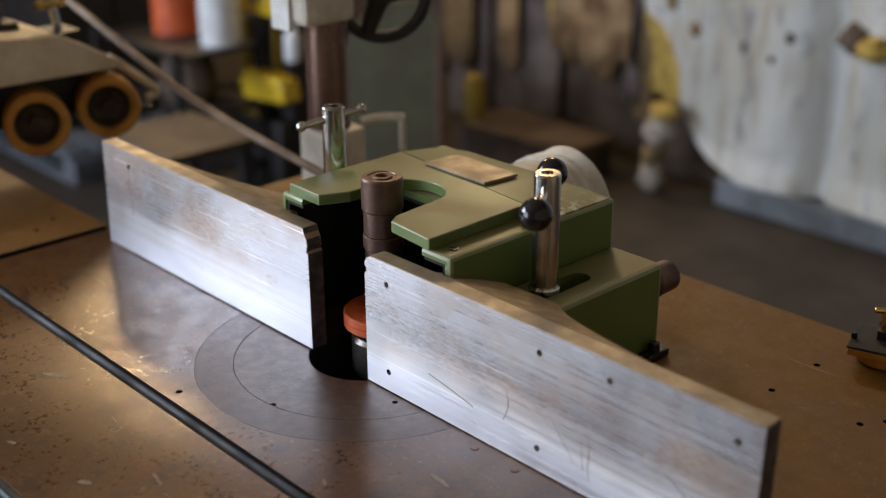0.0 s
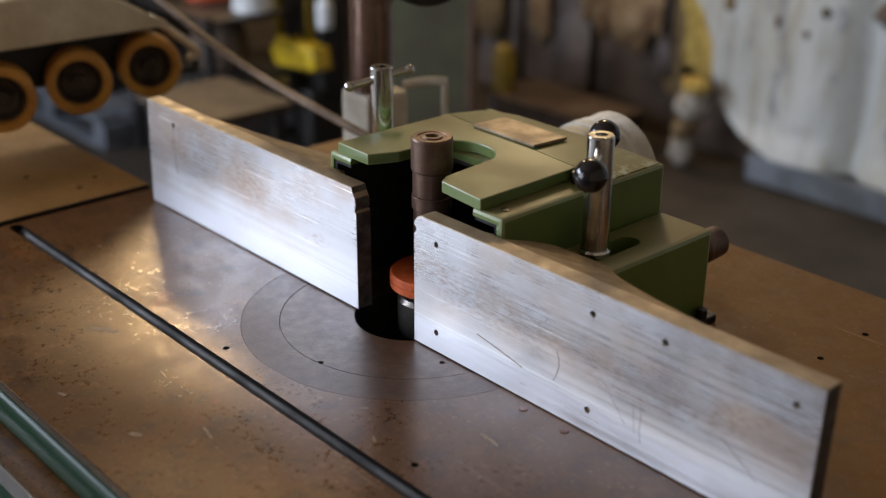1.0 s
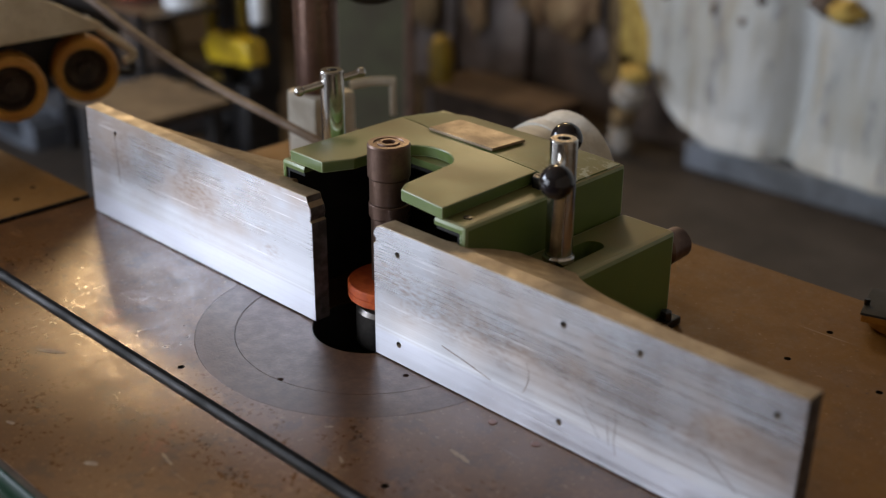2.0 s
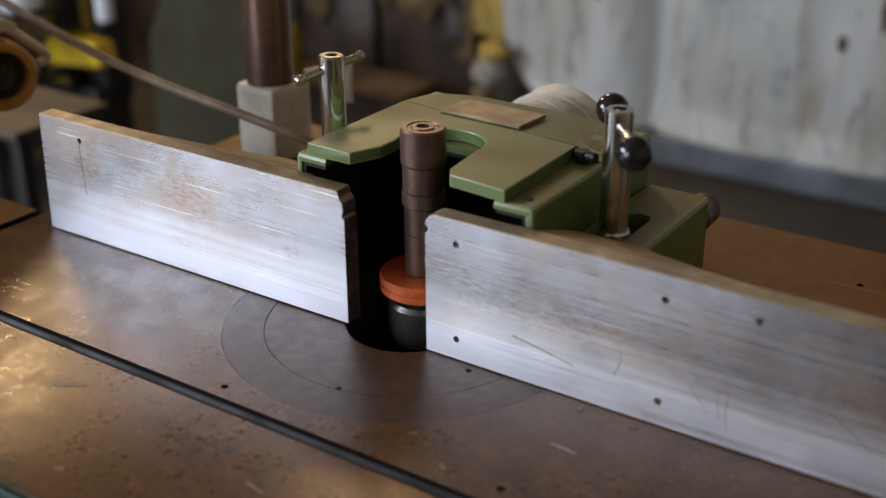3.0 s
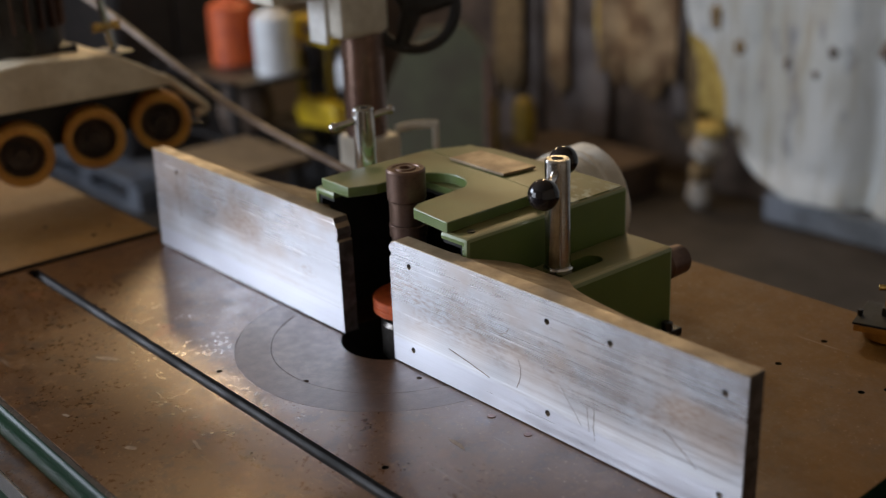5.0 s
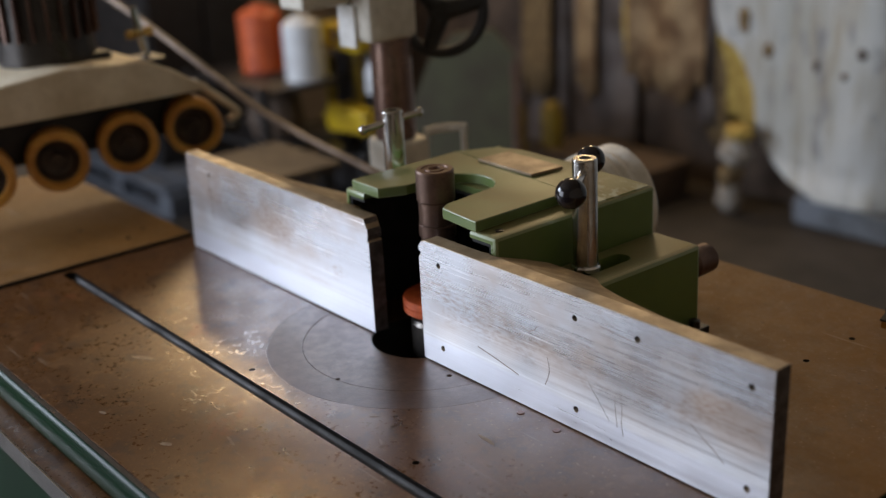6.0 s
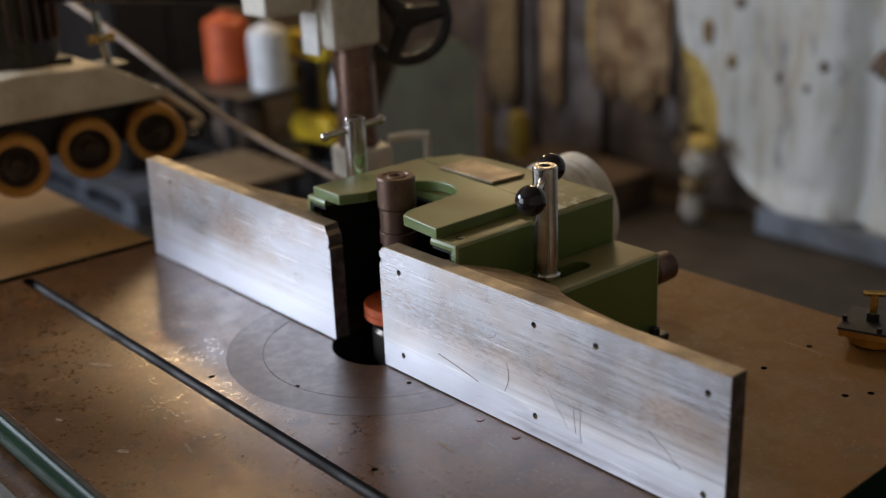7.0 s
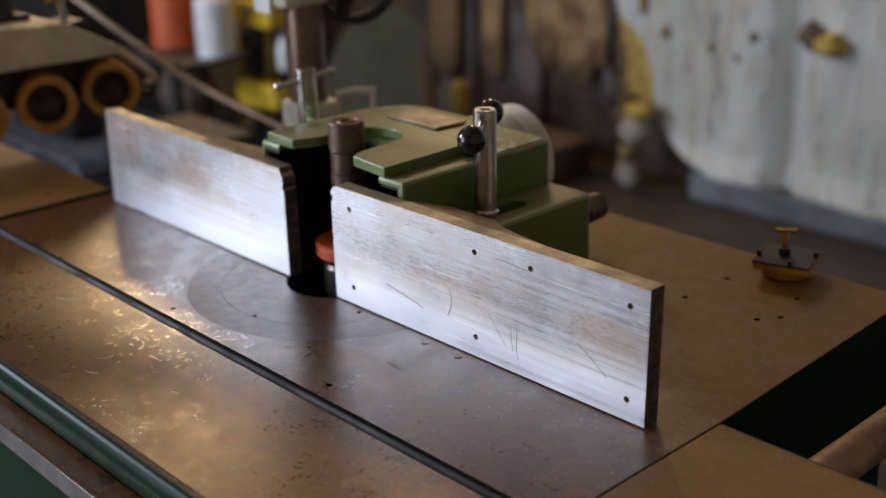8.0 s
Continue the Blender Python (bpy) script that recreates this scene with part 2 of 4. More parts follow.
BROWNTUBE = worn("rust_brown_tube", (0.19, 0.115, 0.085), (0.11, 0.06, 0.044), 0.32, 0.6, 12)
RUSTTUBE = worn("pale_rusty_tube", (0.36, 0.235, 0.14), (0.20, 0.11, 0.06), 0.5, 0.3, 16, 160, 0.3)
BRASS = worn("brass", (0.75, 0.55, 0.20), (0.55, 0.38, 0.12), 0.22, 1.0, 30)
CORD = worn("tan_rubber_cord", (0.24, 0.165, 0.105), (0.14, 0.09, 0.056), 0.6)
DUST = worn("wood_dust_crust", (0.46, 0.33, 0.17), (0.32, 0.22, 0.11), 0.85, 0.0, 40, 300, 0.4)
WHITEHOSE = worn("chalky_white_plastic", (0.74, 0.72, 0.66), (0.56, 0.53, 0.46), 0.6, 0.0, 30, 200, 0.4)
YELLOW = worn("yellow_machine_paint", (0.62, 0.43, 0.016), (0.36, 0.24, 0.010), 0.45, 0.0, 8)
OCHRE = worn("dirty_yellow_paint", (0.36, 0.245, 0.014), (0.18, 0.12, 0.010), 0.5, 0.0, 8)
AMBER = worn("amber_painted_casting", (0.52, 0.235, 0.022), (0.34, 0.14, 0.016), 0.45, 0.0, 30)
CONCRETE = worn("dirty_concrete_floor", (0.050, 0.038, 0.028), (0.024, 0.018, 0.013), 0.68, 0.0, 2.2, 60, 0.3)
BLUEGREY = worn("blue_grey_paint", (0.165, 0.18, 0.205), (0.075, 0.08, 0.085), 0.55, 0.0, 5, 50)
SHEET = insulation_sheet()
TUFTGREY = worn("dirty_white_fibre", (0.46, 0.43, 0.38), (0.20, 0.16, 0.12), 0.95, 0.0, 26, 160, 0.8)
FIBRE = worn("yellow_glass_fibre", (0.55, 0.40, 0.10), (0.33, 0.21, 0.05), 0.95, 0.0, 30, 160, 0.8)
RUSTHOLE = worn("stained_brown_fibre", (0.24, 0.16, 0.07), (0.12, 0.08, 0.04), 0.95, 0.0, 30, 160, 0.8)
KRAFT = worn("torn_kraft_paper", (0.36, 0.245, 0.125), (0.12, 0.064, 0.028), 0.8, 0.0, 7, 80, 0.4)
DARKBOARD = worn("dark_weathered_boards", (0.125, 0.085, 0.058), (0.040, 0.025, 0.017), 0.75, 0.0, 4, 60, 0.4)
GREYBOARD = worn("grey_painted_boards", (0.17, 0.145, 0.135), (0.055, 0.036, 0.026), 0.7, 0.0, 4, 60, 0.3)
NEARBLACK = worn("black_cabinet_paint", (0.018, 0.015, 0.015), (0.009, 0.008, 0.008), 0.5)
DULLGREEN = worn("dull_green_paint", (0.078, 0.082, 0.045), (0.052, 0.042, 0.024), 0.5, 0.0, 5)
REDORANGE = worn("red_orange_plastic", (0.62, 0.12, 0.03), (0.42, 0.07, 0.02), 0.5)
WHITE = worn("white_plastic", (0.72, 0.74, 0.76), (0.55, 0.56, 0.57), 0.45)
PALLET = worn("grey_blue_pallet", (0.13, 0.145, 0.17), (0.07, 0.076, 0.09), 0.6, 0.0, 9)
WOOD = worn("dusty_plywood", (0.085, 0.056, 0.031), (0.045, 0.029, 0.016), 0.7, 0.0, 6)
PLASTER = worn("dim_plaster", (0.42, 0.35, 0.27), (0.28, 0.225, 0.165), 0.8, 0.0, 2)

# ---------------------------------------------------------------- building helpers
# Plan numbers count in units of 1.2 m about the spindle, with the table's top at 0.87.
UNIT, TOP = 1.2, 0.87
FLOOR = 0.145


def at(p):
    return Vector((UNIT * p[0], UNIT * p[1], TOP + UNIT * (p[2] - TOP)))


def thing(name, base, label, category, group="", kind=""):
    ob = new(name)
    ob.empty_display_size = 0.05
    ob.location = at(base)
    return tagged(ob, label, category, group, kind)


def home(ob):
    """Where the mesh of a part of ob has its origin."""
    return Vector((0, 0, 0)) if ob is None else ob.location + home(ob.parent)


def part(name, bm, material, parent=None, label="", smooth=20, sides=None, rim=None):
    """Links a bmesh as one mesh object under a thing or a part."""
    origin = home(parent)
    for v in bm.verts:
        v.co = at(v.co) - origin
    bmesh.ops.recalc_face_normals(bm, faces=bm.faces)
    data = bpy.data.meshes.new(name)
    bm.to_mesh(data)
    bm.free()
    data.materials.append(material)
    if rim:
        data.materials.append(rim)
    else:
        for p in data.polygons:
            p.material_index = 0
    if sides:
        data.materials.append(sides)
        data.materials.append(DARKSTEEL)
        for p in data.polygons:
            c = p.center + origin
            outer = abs(c.y - UNIT * -0.345) < 0.004 or abs(c.y - UNIT * 0.446) < 0.004 or c.x > UNIT * 0.511
            p.material_index = 0 if p.normal.z > 0.5 else 1 if outer else 2
    for p in data.polygons:
        p.use_smooth = True
    data.set_sharp_from_angle(angle=radians(smooth))
    ob = new(name, data)
    if parent is not None:
        ob.parent = parent
    if label:
        ob["label"] = label
    return ob


def bevelled(bm, size, segments=2):
    if size:
        edges = [e for e in bm.edges if len(e.link_faces) == 2 and e.calc_face_angle(0) > 0.6]
        made = bmesh.ops.bevel(bm, geom=edges, offset=size, segments=segments, profile=0.5, affect="EDGES", clamp_overlap=True)
        for f in made["faces"]:
            f.material_index = 1
    return bm


def box(lo, hi, bevel=0.0, bm=None, turn=None):
    one = bmesh.new()
    c = [(a + b) / 2 for a, b in zip(lo, hi)]
    s = [b - a for a, b in zip(lo, hi)]
    bmesh.ops.create_cube(one, size=1, matrix=Matrix.Translation(c) @ (turn or Matrix.Identity(4)) @ Matrix.Diagonal((*s, 1)))
    bevelled(one, bevel)
    return join(bm, one)


def join(bm, one):
    if bm is None:
        return one
    data = bpy.data.meshes.new("tmp")
    one.to_mesh(data)
    one.free()
    bm.from_mesh(data)
    bpy.data.meshes.remove(data)
    return bm


def lathe(profile, centre=(0, 0, 0), axis=(0, 0, 1), seg=40, bm=None):
    """Turns a profile of (radius, height) pairs round an axis."""
    one = bmesh.new()
    q = Vector((0, 0, 1)).rotation_difference(Vector(axis).normalized()).to_matrix().to_4x4()
    m = Matrix.Translation(centre) @ q
    rings = []
    for r, h in profile:
        if r <= 1e-6:
            rings.append([one.verts.new(m @ Vector((0, 0, h)))])
        else:
            rings.append([one.verts.new(m @ Vector((r * math.cos(2 * math.pi * i / seg), r * math.sin(2 * math.pi * i / seg), h))) for i in range(seg)])
    for a, b in zip(rings, rings[1:]):
        for i in range(seg):
            j = (i + 1) % seg
            if len(a) == 1 and len(b) == 1:
                continue
            if len(a) == 1:
                one.faces.new((a[0], b[i], b[j]))
            elif len(b) == 1:
                one.faces.new((a[i], b[0], a[j]))
            else:
                one.faces.new((a[i], b[i], b[j], a[j]))
    return join(bm, one)


def rod(a, b, r, r2=None, seg=24, edge=0.0, bm=None):
    a, b = Vector(a), Vector(b)
    n = (b - a).length
    r2 = r if r2 is None else r2
    e = edge
    prof = [(0, 0), (r - e, 0), (r, e), (r2, n - e), (r2 - e, n), (0, n)] if e else [(0, 0), (r, 0), (r2, n), (0, n)]
    return lathe(prof, a, b - a, seg, bm)


def ball(c, r, bm=None, seg=28):
    prof = [(r * math.sin(math.pi * i / 14), -r * math.cos(math.pi * i / 14)) for i in range(15)]
    prof[0], prof[-1] = (0, -r), (0, r)
    return lathe(prof, c, (0, 0, 1), seg, bm)


def prism(plan, lo, hi, axis="z", bevel=0.0, bm=None):
    """A plan polygon pushed along an axis: x, y for z; x, z for y; y, z for x."""
    one = bmesh.new()
    place = {"z": lambda p, h: (p[0], p[1], h), "y": lambda p, h: (p[0], h, p[1]), "x": lambda p, h: (h, p[0], p[1])}[axis]
    a = [one.verts.new(place(p, lo)) for p in plan]
    b = [one.verts.new(place(p, hi)) for p in plan]
    one.faces.new(a), one.faces.new(b[::-1])
    for i in range(len(plan)):
        j = (i + 1) % len(plan)
        one.faces.new((a[i], b[i], b[j], a[j]))
    bmesh.ops.recalc_face_normals(one, faces=one.faces)
    bevelled(one, bevel)
    return join(bm, one)


def tube(points, r, seg=12, bm=None, rings=10):
    """A round bar along a smooth line through points."""
    pts = [Vector(p) for p in points]
    line = []
    for i in range(len(pts) - 1):
        p0, p1, p2, p3 = pts[max(i - 1, 0)], pts[i], pts[i + 1], pts[min(i + 2, len(pts) - 1)]
        for k in range(rings):
            t = k / rings
            line.append(0.5 * ((2 * p1) + (p2 - p0) * t + (2 * p0 - 5 * p1 + 4 * p2 - p3) * t * t + (3 * p1 - p0 - 3 * p2 + p3) * t ** 3))
    line.append(pts[-1])
    one = bmesh.new()
    loops, up = [], Vector((0.13, 0.21, 0.97))
    for i, p in enumerate(line):
        d = (line[min(i + 1, len(line) - 1)] - line[max(i - 1, 0)]).normalized()
        u = d.cross(up).normalized()
        w = d.cross(u)
        loops.append([one.verts.new(p + r * (u * math.cos(2 * math.pi * k / seg) + w * math.sin(2 * math.pi * k / seg))) for k in range(seg)])
    for a, b in zip(loops, loops[1:]):
        for k in range(seg):
            j = (k + 1) % seg
            one.faces.new((a[k], b[k], b[j], a[j]))
    one.faces.new(loops[0]), one.faces.new(loops[-1])
    return join(bm, one)


def ring(centre, axis, big, small, seg=48, bm=None):
    prof = [(big + small * math.cos(2 * math.pi * i / 14), small * math.sin(2 * math.pi * i / 14)) for i in range(15)]
    return lathe(prof, centre, axis, seg, bm)


def carve(bm, cutters):
    """Takes the cutters (bmeshes) out of bm."""
    def temp(b):
        bmesh.ops.recalc_face_normals(b, faces=b.faces)
        d = bpy.data.meshes.new("tmp")
        b.to_mesh(d)
        b.free()
        return new("tmp", d)
    target, tools = temp(bm), [temp(c) for c in cutters]
    for t in tools:
        mod = target.modifiers.new("cut", "BOOLEAN")
        mod.operation, mod.solver, mod.object = "DIFFERENCE", "EXACT", t
    deps = bpy.context.evaluated_depsgraph_get()
    deps.update()
    data = bpy.data.meshes.new_from_object(target.evaluated_get(deps))
    out = bmesh.new()
    out.from_mesh(data)
    bpy.data.meshes.remove(data)
    for o in [target, *tools]:
        d = o.data
        bpy.data.objects.remove(o)
        bpy.data.meshes.remove(d)
    return out


def arc(cx, cy, r, a0, a1, n):
    return [(cx + r * math.cos(radians(a0 + (a1 - a0) * i / n)), cy + r * math.sin(radians(a0 + (a1 - a0) * i / n))) for i in range(n + 1)]


# ---------------------------------------------------------------- the room
def structure(name, bm, material, label, category):
    return tagged(part(name, bm, material), label, category, kind="structure")


structure("floor", box((-3.9, -3.6, FLOOR - 0.15), (2.6, 2.9, FLOOR)), CONCRETE, "dusty brown-grey concrete workshop floor with dark stains", "floor")
structure("wall_north", carve(box((-3.6, 2.52, FLOOR), (2.6, 2.68, 3.4)), [box((-2.40, 2.4, 2.40), (-1.27, 2.8, 2.94))]), DARKBOARD, "dark weathered board wall with a high window opening", "wall")
structure("wall_east", box((2.5, -3.4, FLOOR), (2.6, 2.519, 3.4)), PLASTER, "dim plastered workshop wall", "wall")
west = carve(box((-3.6, -3.4, FLOOR), (-3.5, 2.519, 3.4)), [box((-3.7, 1.35, 2.28), (-3.4, 2.20, 2.95)), box((-3.7, -3.15, 1.55), (-3.4, -1.0, 3.0))])
structure("wall_west", west, PLASTER, "dim plastered workshop wall with two window openings", "wall")
south = carve(box((-3.6, -3.6, FLOOR), (2.6, -3.401, 3.4)), [box((-3.1, -3.7, FLOOR - 0.1), (-0.65, -3.3, 2.4))])
structure("wall_south", south, PLASTER, "dim plastered workshop wall with a wide door opening added for fill light", "wall")
structure("ceiling", box((-3.7, -3.7, 3.401), (2.7, 3.0, 3.5)), PLASTER, "dim dusty workshop ceiling", "ceiling")


def torn_edge(z):
    """How far left the white sheet reaches at a height."""
    pts = [(0.235, -1.05), (0.262, -1.13), (0.285, -1.175), (0.32, -1.225), (0.37, -1.268), (0.432, -1.3), (0.55, -1.318), (0.616, -1.35), (0.669, -1.38), (0.69, -1.448), (0.754, -1.466), (0.814, -1.48), (1.0, -1.5), (3.0, -1.55)]
    for (a, p), (b, q) in zip(pts, pts[1:]):
        if z <= b:
            return p + (q - p) * max(0, (z - a) / (b - a))
    return pts[-1][1]


SEAMS = (-0.805, -0.03, 0.72, 1.5)


def sheet_depth(x, z):
    """The quilted face of the sheet, drawn in at its seams."""
    near = min(abs(x - s) for s in SEAMS)
    puff = 0.075 * (1 - math.exp(-(near / 0.05) ** 1.3)) - 0.05
    wob = 0.022 * noise.noise(Vector((x * 3.0, 2.0, z * 1.4))) + 0.007 * noise.noise(Vector((x * 11, 5.0, z * 5)))
    fold = 0.012 * math.exp(-((x + 0.66 + 0.25 * (0.72 - z)) / 0.03) ** 2) + 0.012 * math.exp(-((x + 0.68 - 0.35 * (0.72 - z)) / 0.025) ** 2)
    low = 0.05 * max(0.0, 0.32 - z) / 0.17
    return 2.40 - puff - wob - fold - low


def insulation():
    bm = bmesh.new()
    nx, nz, rows = 150, 70, []
    for j in range(nz + 1):
        z = 0.236 + (2.60 - 0.236) * (j / nz) ** 1.35
        left = torn_edge(z) + 0.012 * noise.noise(Vector((z * 14, 0, 0)))
        row = []
        for i in range(nx + 1):
            x = left + (2.45 - left) * (i / nx) ** 1.25
            row.append(bm.verts.new((x, sheet_depth(x, z), z)))
        rows.append(row)
    for a, b in zip(rows, rows[1:]):
        for i in range(nx):
            bm.faces.new((a[i], a[i + 1], b[i + 1], b[i]))
    back = bmesh.ops.extrude_face_region(bm, geom=list(bm.faces))
    for v in back["geom"]:
        if isinstance(v, bmesh.types.BMVert):
            v.co.y = min(2.515, v.co.y + 0.02)
    return part("insulation_sheet", bm, SHEET, None, smooth=180)


sheet = tagged(insulation(), "white vinyl-faced insulation sheet, torn and stained, on wall", "insulation", kind="structure")


def rag(name, cx, cz, w, h, depth, material, parent, seed, label="", y=None):
    """A ragged lump with an uneven rim."""
    bm = bmesh.new()
    n, rims = 22, []
    y0 = sheet_depth(cx, cz) if y is None else y
    for k, (s, d) in enumerate(((1.0, 0.004), (0.85, -0.5 * depth), (0.5, -0.95 * depth), (0.2, -depth))):
        loop = []
        for i in range(n):
            a = 2 * math.pi * i / n
            r = s * (1 + 0.45 * noise.noise(Vector((math.cos(a) * 1.7, math.sin(a) * 1.7, seed))) + 0.2 * noise.noise(Vector((math.cos(a) * 5, math.sin(a) * 5, seed + k))))
            loop.append(bm.verts.new((cx + w / 2 * r * math.cos(a), y0 + d, cz + h / 2 * r * math.sin(a))))
        rims.append(loop)
    for a, b in zip(rims, rims[1:]):
        for i in range(n):
            j = (i + 1) % n
            bm.faces.new((a[i], a[j], b[j], b[i]))
    bm.faces.new(rims[-1])
    return part(name, bm, material, parent, label, smooth=60)


for k, (x, z, w, h) in enumerate(((-1.356, 0.765, 0.05, 0.08), (-1.266, 0.674, 0.04, 0.06), (-0.937, 0.697, 0.035, 0.035), (-1.092, 0.646, 0.028, 0.04), (-0.988, 0.629, 0.024, 0.03), (-1.24, 0.86, 0.05, 0.04), (-0.24, 0.75, 0.03, 0.08), (-0.17, 0.67, 0.028, 0.10), (-0.14, 0.84, 0.028, 0.07), (-0.27, 0.58, 0.03, 0.05), (-0.33, 0.80, 0.022, 0.06), (-0.42, 0.72, 0.02, 0.05), (-0.10, 0.60, 0.02, 0.06))):
    rag("torn_hole", x, z, w, h, 0.006, RUSTHOLE if k < 2 else DARKBOARD, sheet, 3.0 + k)
rag("fibre_tuft", -0.735, 0.728, 0.11, 0.08, 0.07, DARKBOARD, sheet, 21.0, "brown stained fibre bulging from a tear")
rag("fibre_tuft", -0.665, 0.712, 0.095, 0.07, 0.06, FIBRE, sheet, 25.0, "yellow glass fibre bulging from a tear")

kerb = structure("baseboard", box((-1.14, 2.36, FLOOR), (2.45, 2.515, 0.234), 0.012), BLUEGREY, "pale blue-grey painted kerb along wall foot", "baseboard")


def hanging(name, x0, x1, z_low, z_high, y, material, label, seed, jag=0.08, wave=0.03):
    """A hanging panel with a ragged foot."""
    bm = bmesh.new()
    nx, nz, rows = 26, 18, []
    for j in range(nz + 1):
        row = []
        for i in range(nx + 1):
            u = i / nx
            x = x0 + (x1 - x0) * u
            foot = z_low + jag * noise.noise(Vector((u * 6, seed, 0))) + jag * 1.2 * abs(u - 0.6)
            z = foot + (z_high - foot) * j / nz
            xx = x + (0.02 * noise.noise(Vector((z * 6, seed, 3 if i == 0 else 4))) if i in (0, nx) else 0)
            row.append(bm.verts.new((xx, y + wave * noise.noise(Vector((x * 7, z * 2, seed))), z)))
        rows.append(row)
    for a, b in zip(rows, rows[1:]):
        for i in range(nx):
            bm.faces.new((a[i], a[i + 1], b[i + 1], b[i]))
    back = bmesh.ops.extrude_face_region(bm, geom=list(bm.faces))
    for v in back["geom"]:
        if isinstance(v, bmesh.types.BMVert):
            v.co.y += 0.012
    return tagged(part(name, bm, material, None, smooth=180), label, "insulation", kind="structure")


hanging("kraft_backing", -1.860, -1.523, 0.466, 2.7, 2.380, KRAFT, "brown kraft paper backing hanging torn from wall", 4.0)
hanging("kraft_backing", -1.598, -1.505, 0.382, 2.7, 2.420, GREYBOARD, "grey torn strip of insulation facing on wall", 7.0)
hanging("fibre_strip", -1.505, -1.318, 0.410, 0.746, 2.440, FIBRE, "yellow glass fibre showing beside torn sheet", 9.0, 0.04, 0.02)
hanging("fibre_strip", -1.888, -1.813, 0.540, 2.7, 2.410, FIBRE, "yellow-brown glass fibre behind torn paper", 12.0, 0.05, 0.02)
for k, (a, b) in enumerate(((-2.46, -2.25), (-2.22, -1.90), (-2.70, -2.49), (-1.74, -1.52))):
    structure("wall_panel", box((a, 2.48, 0.17 + 0.06 * k), (b, 2.518, 2.7), 0.006), GREYBOARD if k < 2 else DARKBOARD, "grey weathered upright board on workshop wall", "wall panel")

hanging("kraft_backing", -2.178, -2.066, 0.391, 2.7, 2.455, KRAFT, "narrow torn strip of brown kraft paper on wall", 15.0, 0.06, 0.02)
hanging("stained_backing", -2.458, -2.299, 0.354, 2.7, 2.445, RUSTHOLE, "rust-stained insulation backing on wall", 18.0, 0.07, 0.02)
hanging("stained_backing", -1.542, -1.467, 0.316, 0.653, 2.435, RUSTHOLE, "brown stained backing below torn sheet", 23.0, 0.05, 0.02)
lump = thing("fibre_heap", (-1.34, 2.28, FLOOR), "heap of white and yellow glass fibre slumped on floor", "insulation")
for k, (x, z, w, h, m) in enumerate(((-1.355, 0.20, 0.09, 0.13, TUFTGREY), (-1.345, 0.275, 0.07, 0.10, RUSTHOLE), (-1.325, 0.36, 0.11, 0.11, TUFTGREY), (-1.295, 0.425, 0.09, 0.06, FIBRE))):
    rag("tuft", x, z, w, h, 0.05, m, lump, 31.0 + k, y=2.33 - 0.01 * k)

# ---------------------------------------------------------------- spindle moulder: base and table
RINGC = (-0.0075, 0.035)
moulder = thing("spindle_moulder", (0.0, 0.03, FLOOR), "dark green spindle moulder base with rust-brown cast iron table", "machine")
pit = [lathe([(0, -0.2), (0.1760, -0.2), (0.1760, 0.2), (0, 0.2)], (*RINGC, TOP), seg=96)]
slot_plan = [(0.90, -0.1645), *arc(-0.5065, -0.1725, 0.0080, 90, 270, 10), (0.90, -0.1805)]
HOLES = ((-0.071, -0.150), (0.208, -0.1445), (0.423, 0.278), (0.330, 0.275), (0.3325, 0.354), (0.424, 0.357), (0.438, 0.300), (-0.36, 0.30), (-0.42, 0.24))
drills = [lathe([(0, -0.02), (0.0035, -0.02), (0.0035, 0.02), (0, 0.02)], (x, y, TOP), seg=16) for x, y in HOLES]
table = carve(prism([(-0.521, -0.345), (0.526, -0.345), (0.5265, 0.056), (0.513, 0.446), (-0.521, 0.446)], 0.832, TOP, "z", 0.0015), [*pit, prism(slot_plan, TOP - 0.011, TOP + 0.02), *drills])
part("table", table, IRON, moulder, "rust-brown cast iron table with green edges", sides=DARKGREEN)
trough = [(-0.1725 - 0.0075 * math.cos(radians(a)), 0.8655 - 0.0058 * math.sin(radians(a))) for a in range(0, 181, 15)] + [(-0.1650, 0.8590), (-0.1800, 0.8590)]
part("slot_bed", prism(trough, -0.513, 0.525, "x"), SLOTSTEEL, moulder, "worn steel bed of the mitre slot", smooth=40)


def table_ring(r0, r1, z, holes=()):
    bm = lathe([(r0, z), (r0, TOP - 0.014), (r1, TOP - 0.014), (r1, z - 0.0004), (r1 - 0.0004, z), (r0 + 0.0004, z), (r0, z - 0.0004)], (*RINGC, 0), seg=96)
    return carve(bm, [lathe([(0, -0.008), (0.003, -0.008), (0.003, 0.02), (0, 0.02)], (x, y, TOP), seg=14) for x, y in holes]) if holes else bm


part("table_ring", table_ring(0.1362, 0.1759, TOP), RINGDARK, moulder)
part("table_ring", table_ring(0.0585, 0.1361, TOP - 0.0002, ((0.0142, -0.0975), (0.0917, -0.0092))), RINGPALE, moulder)
# sleeve and well coloured near-black for the shade down the hole
part("well_sleeve", lathe([(0.0575, 0.60), (0.0584, 0.60), (0.0584, 0.8688), (0.0575, 0.8688), (0.0575, 0.60)], (*RINGC, 0), seg=72), INNERSHADE, moulder)
part("spindle_well", lathe([(0.1757, 0.845), (0.1757, 0.60), (0, 0.60), (0, 0.595), (0.178, 0.595), (0.178, 0.845)], (*RINGC, 0), seg=48), INNERSHADE, moulder)
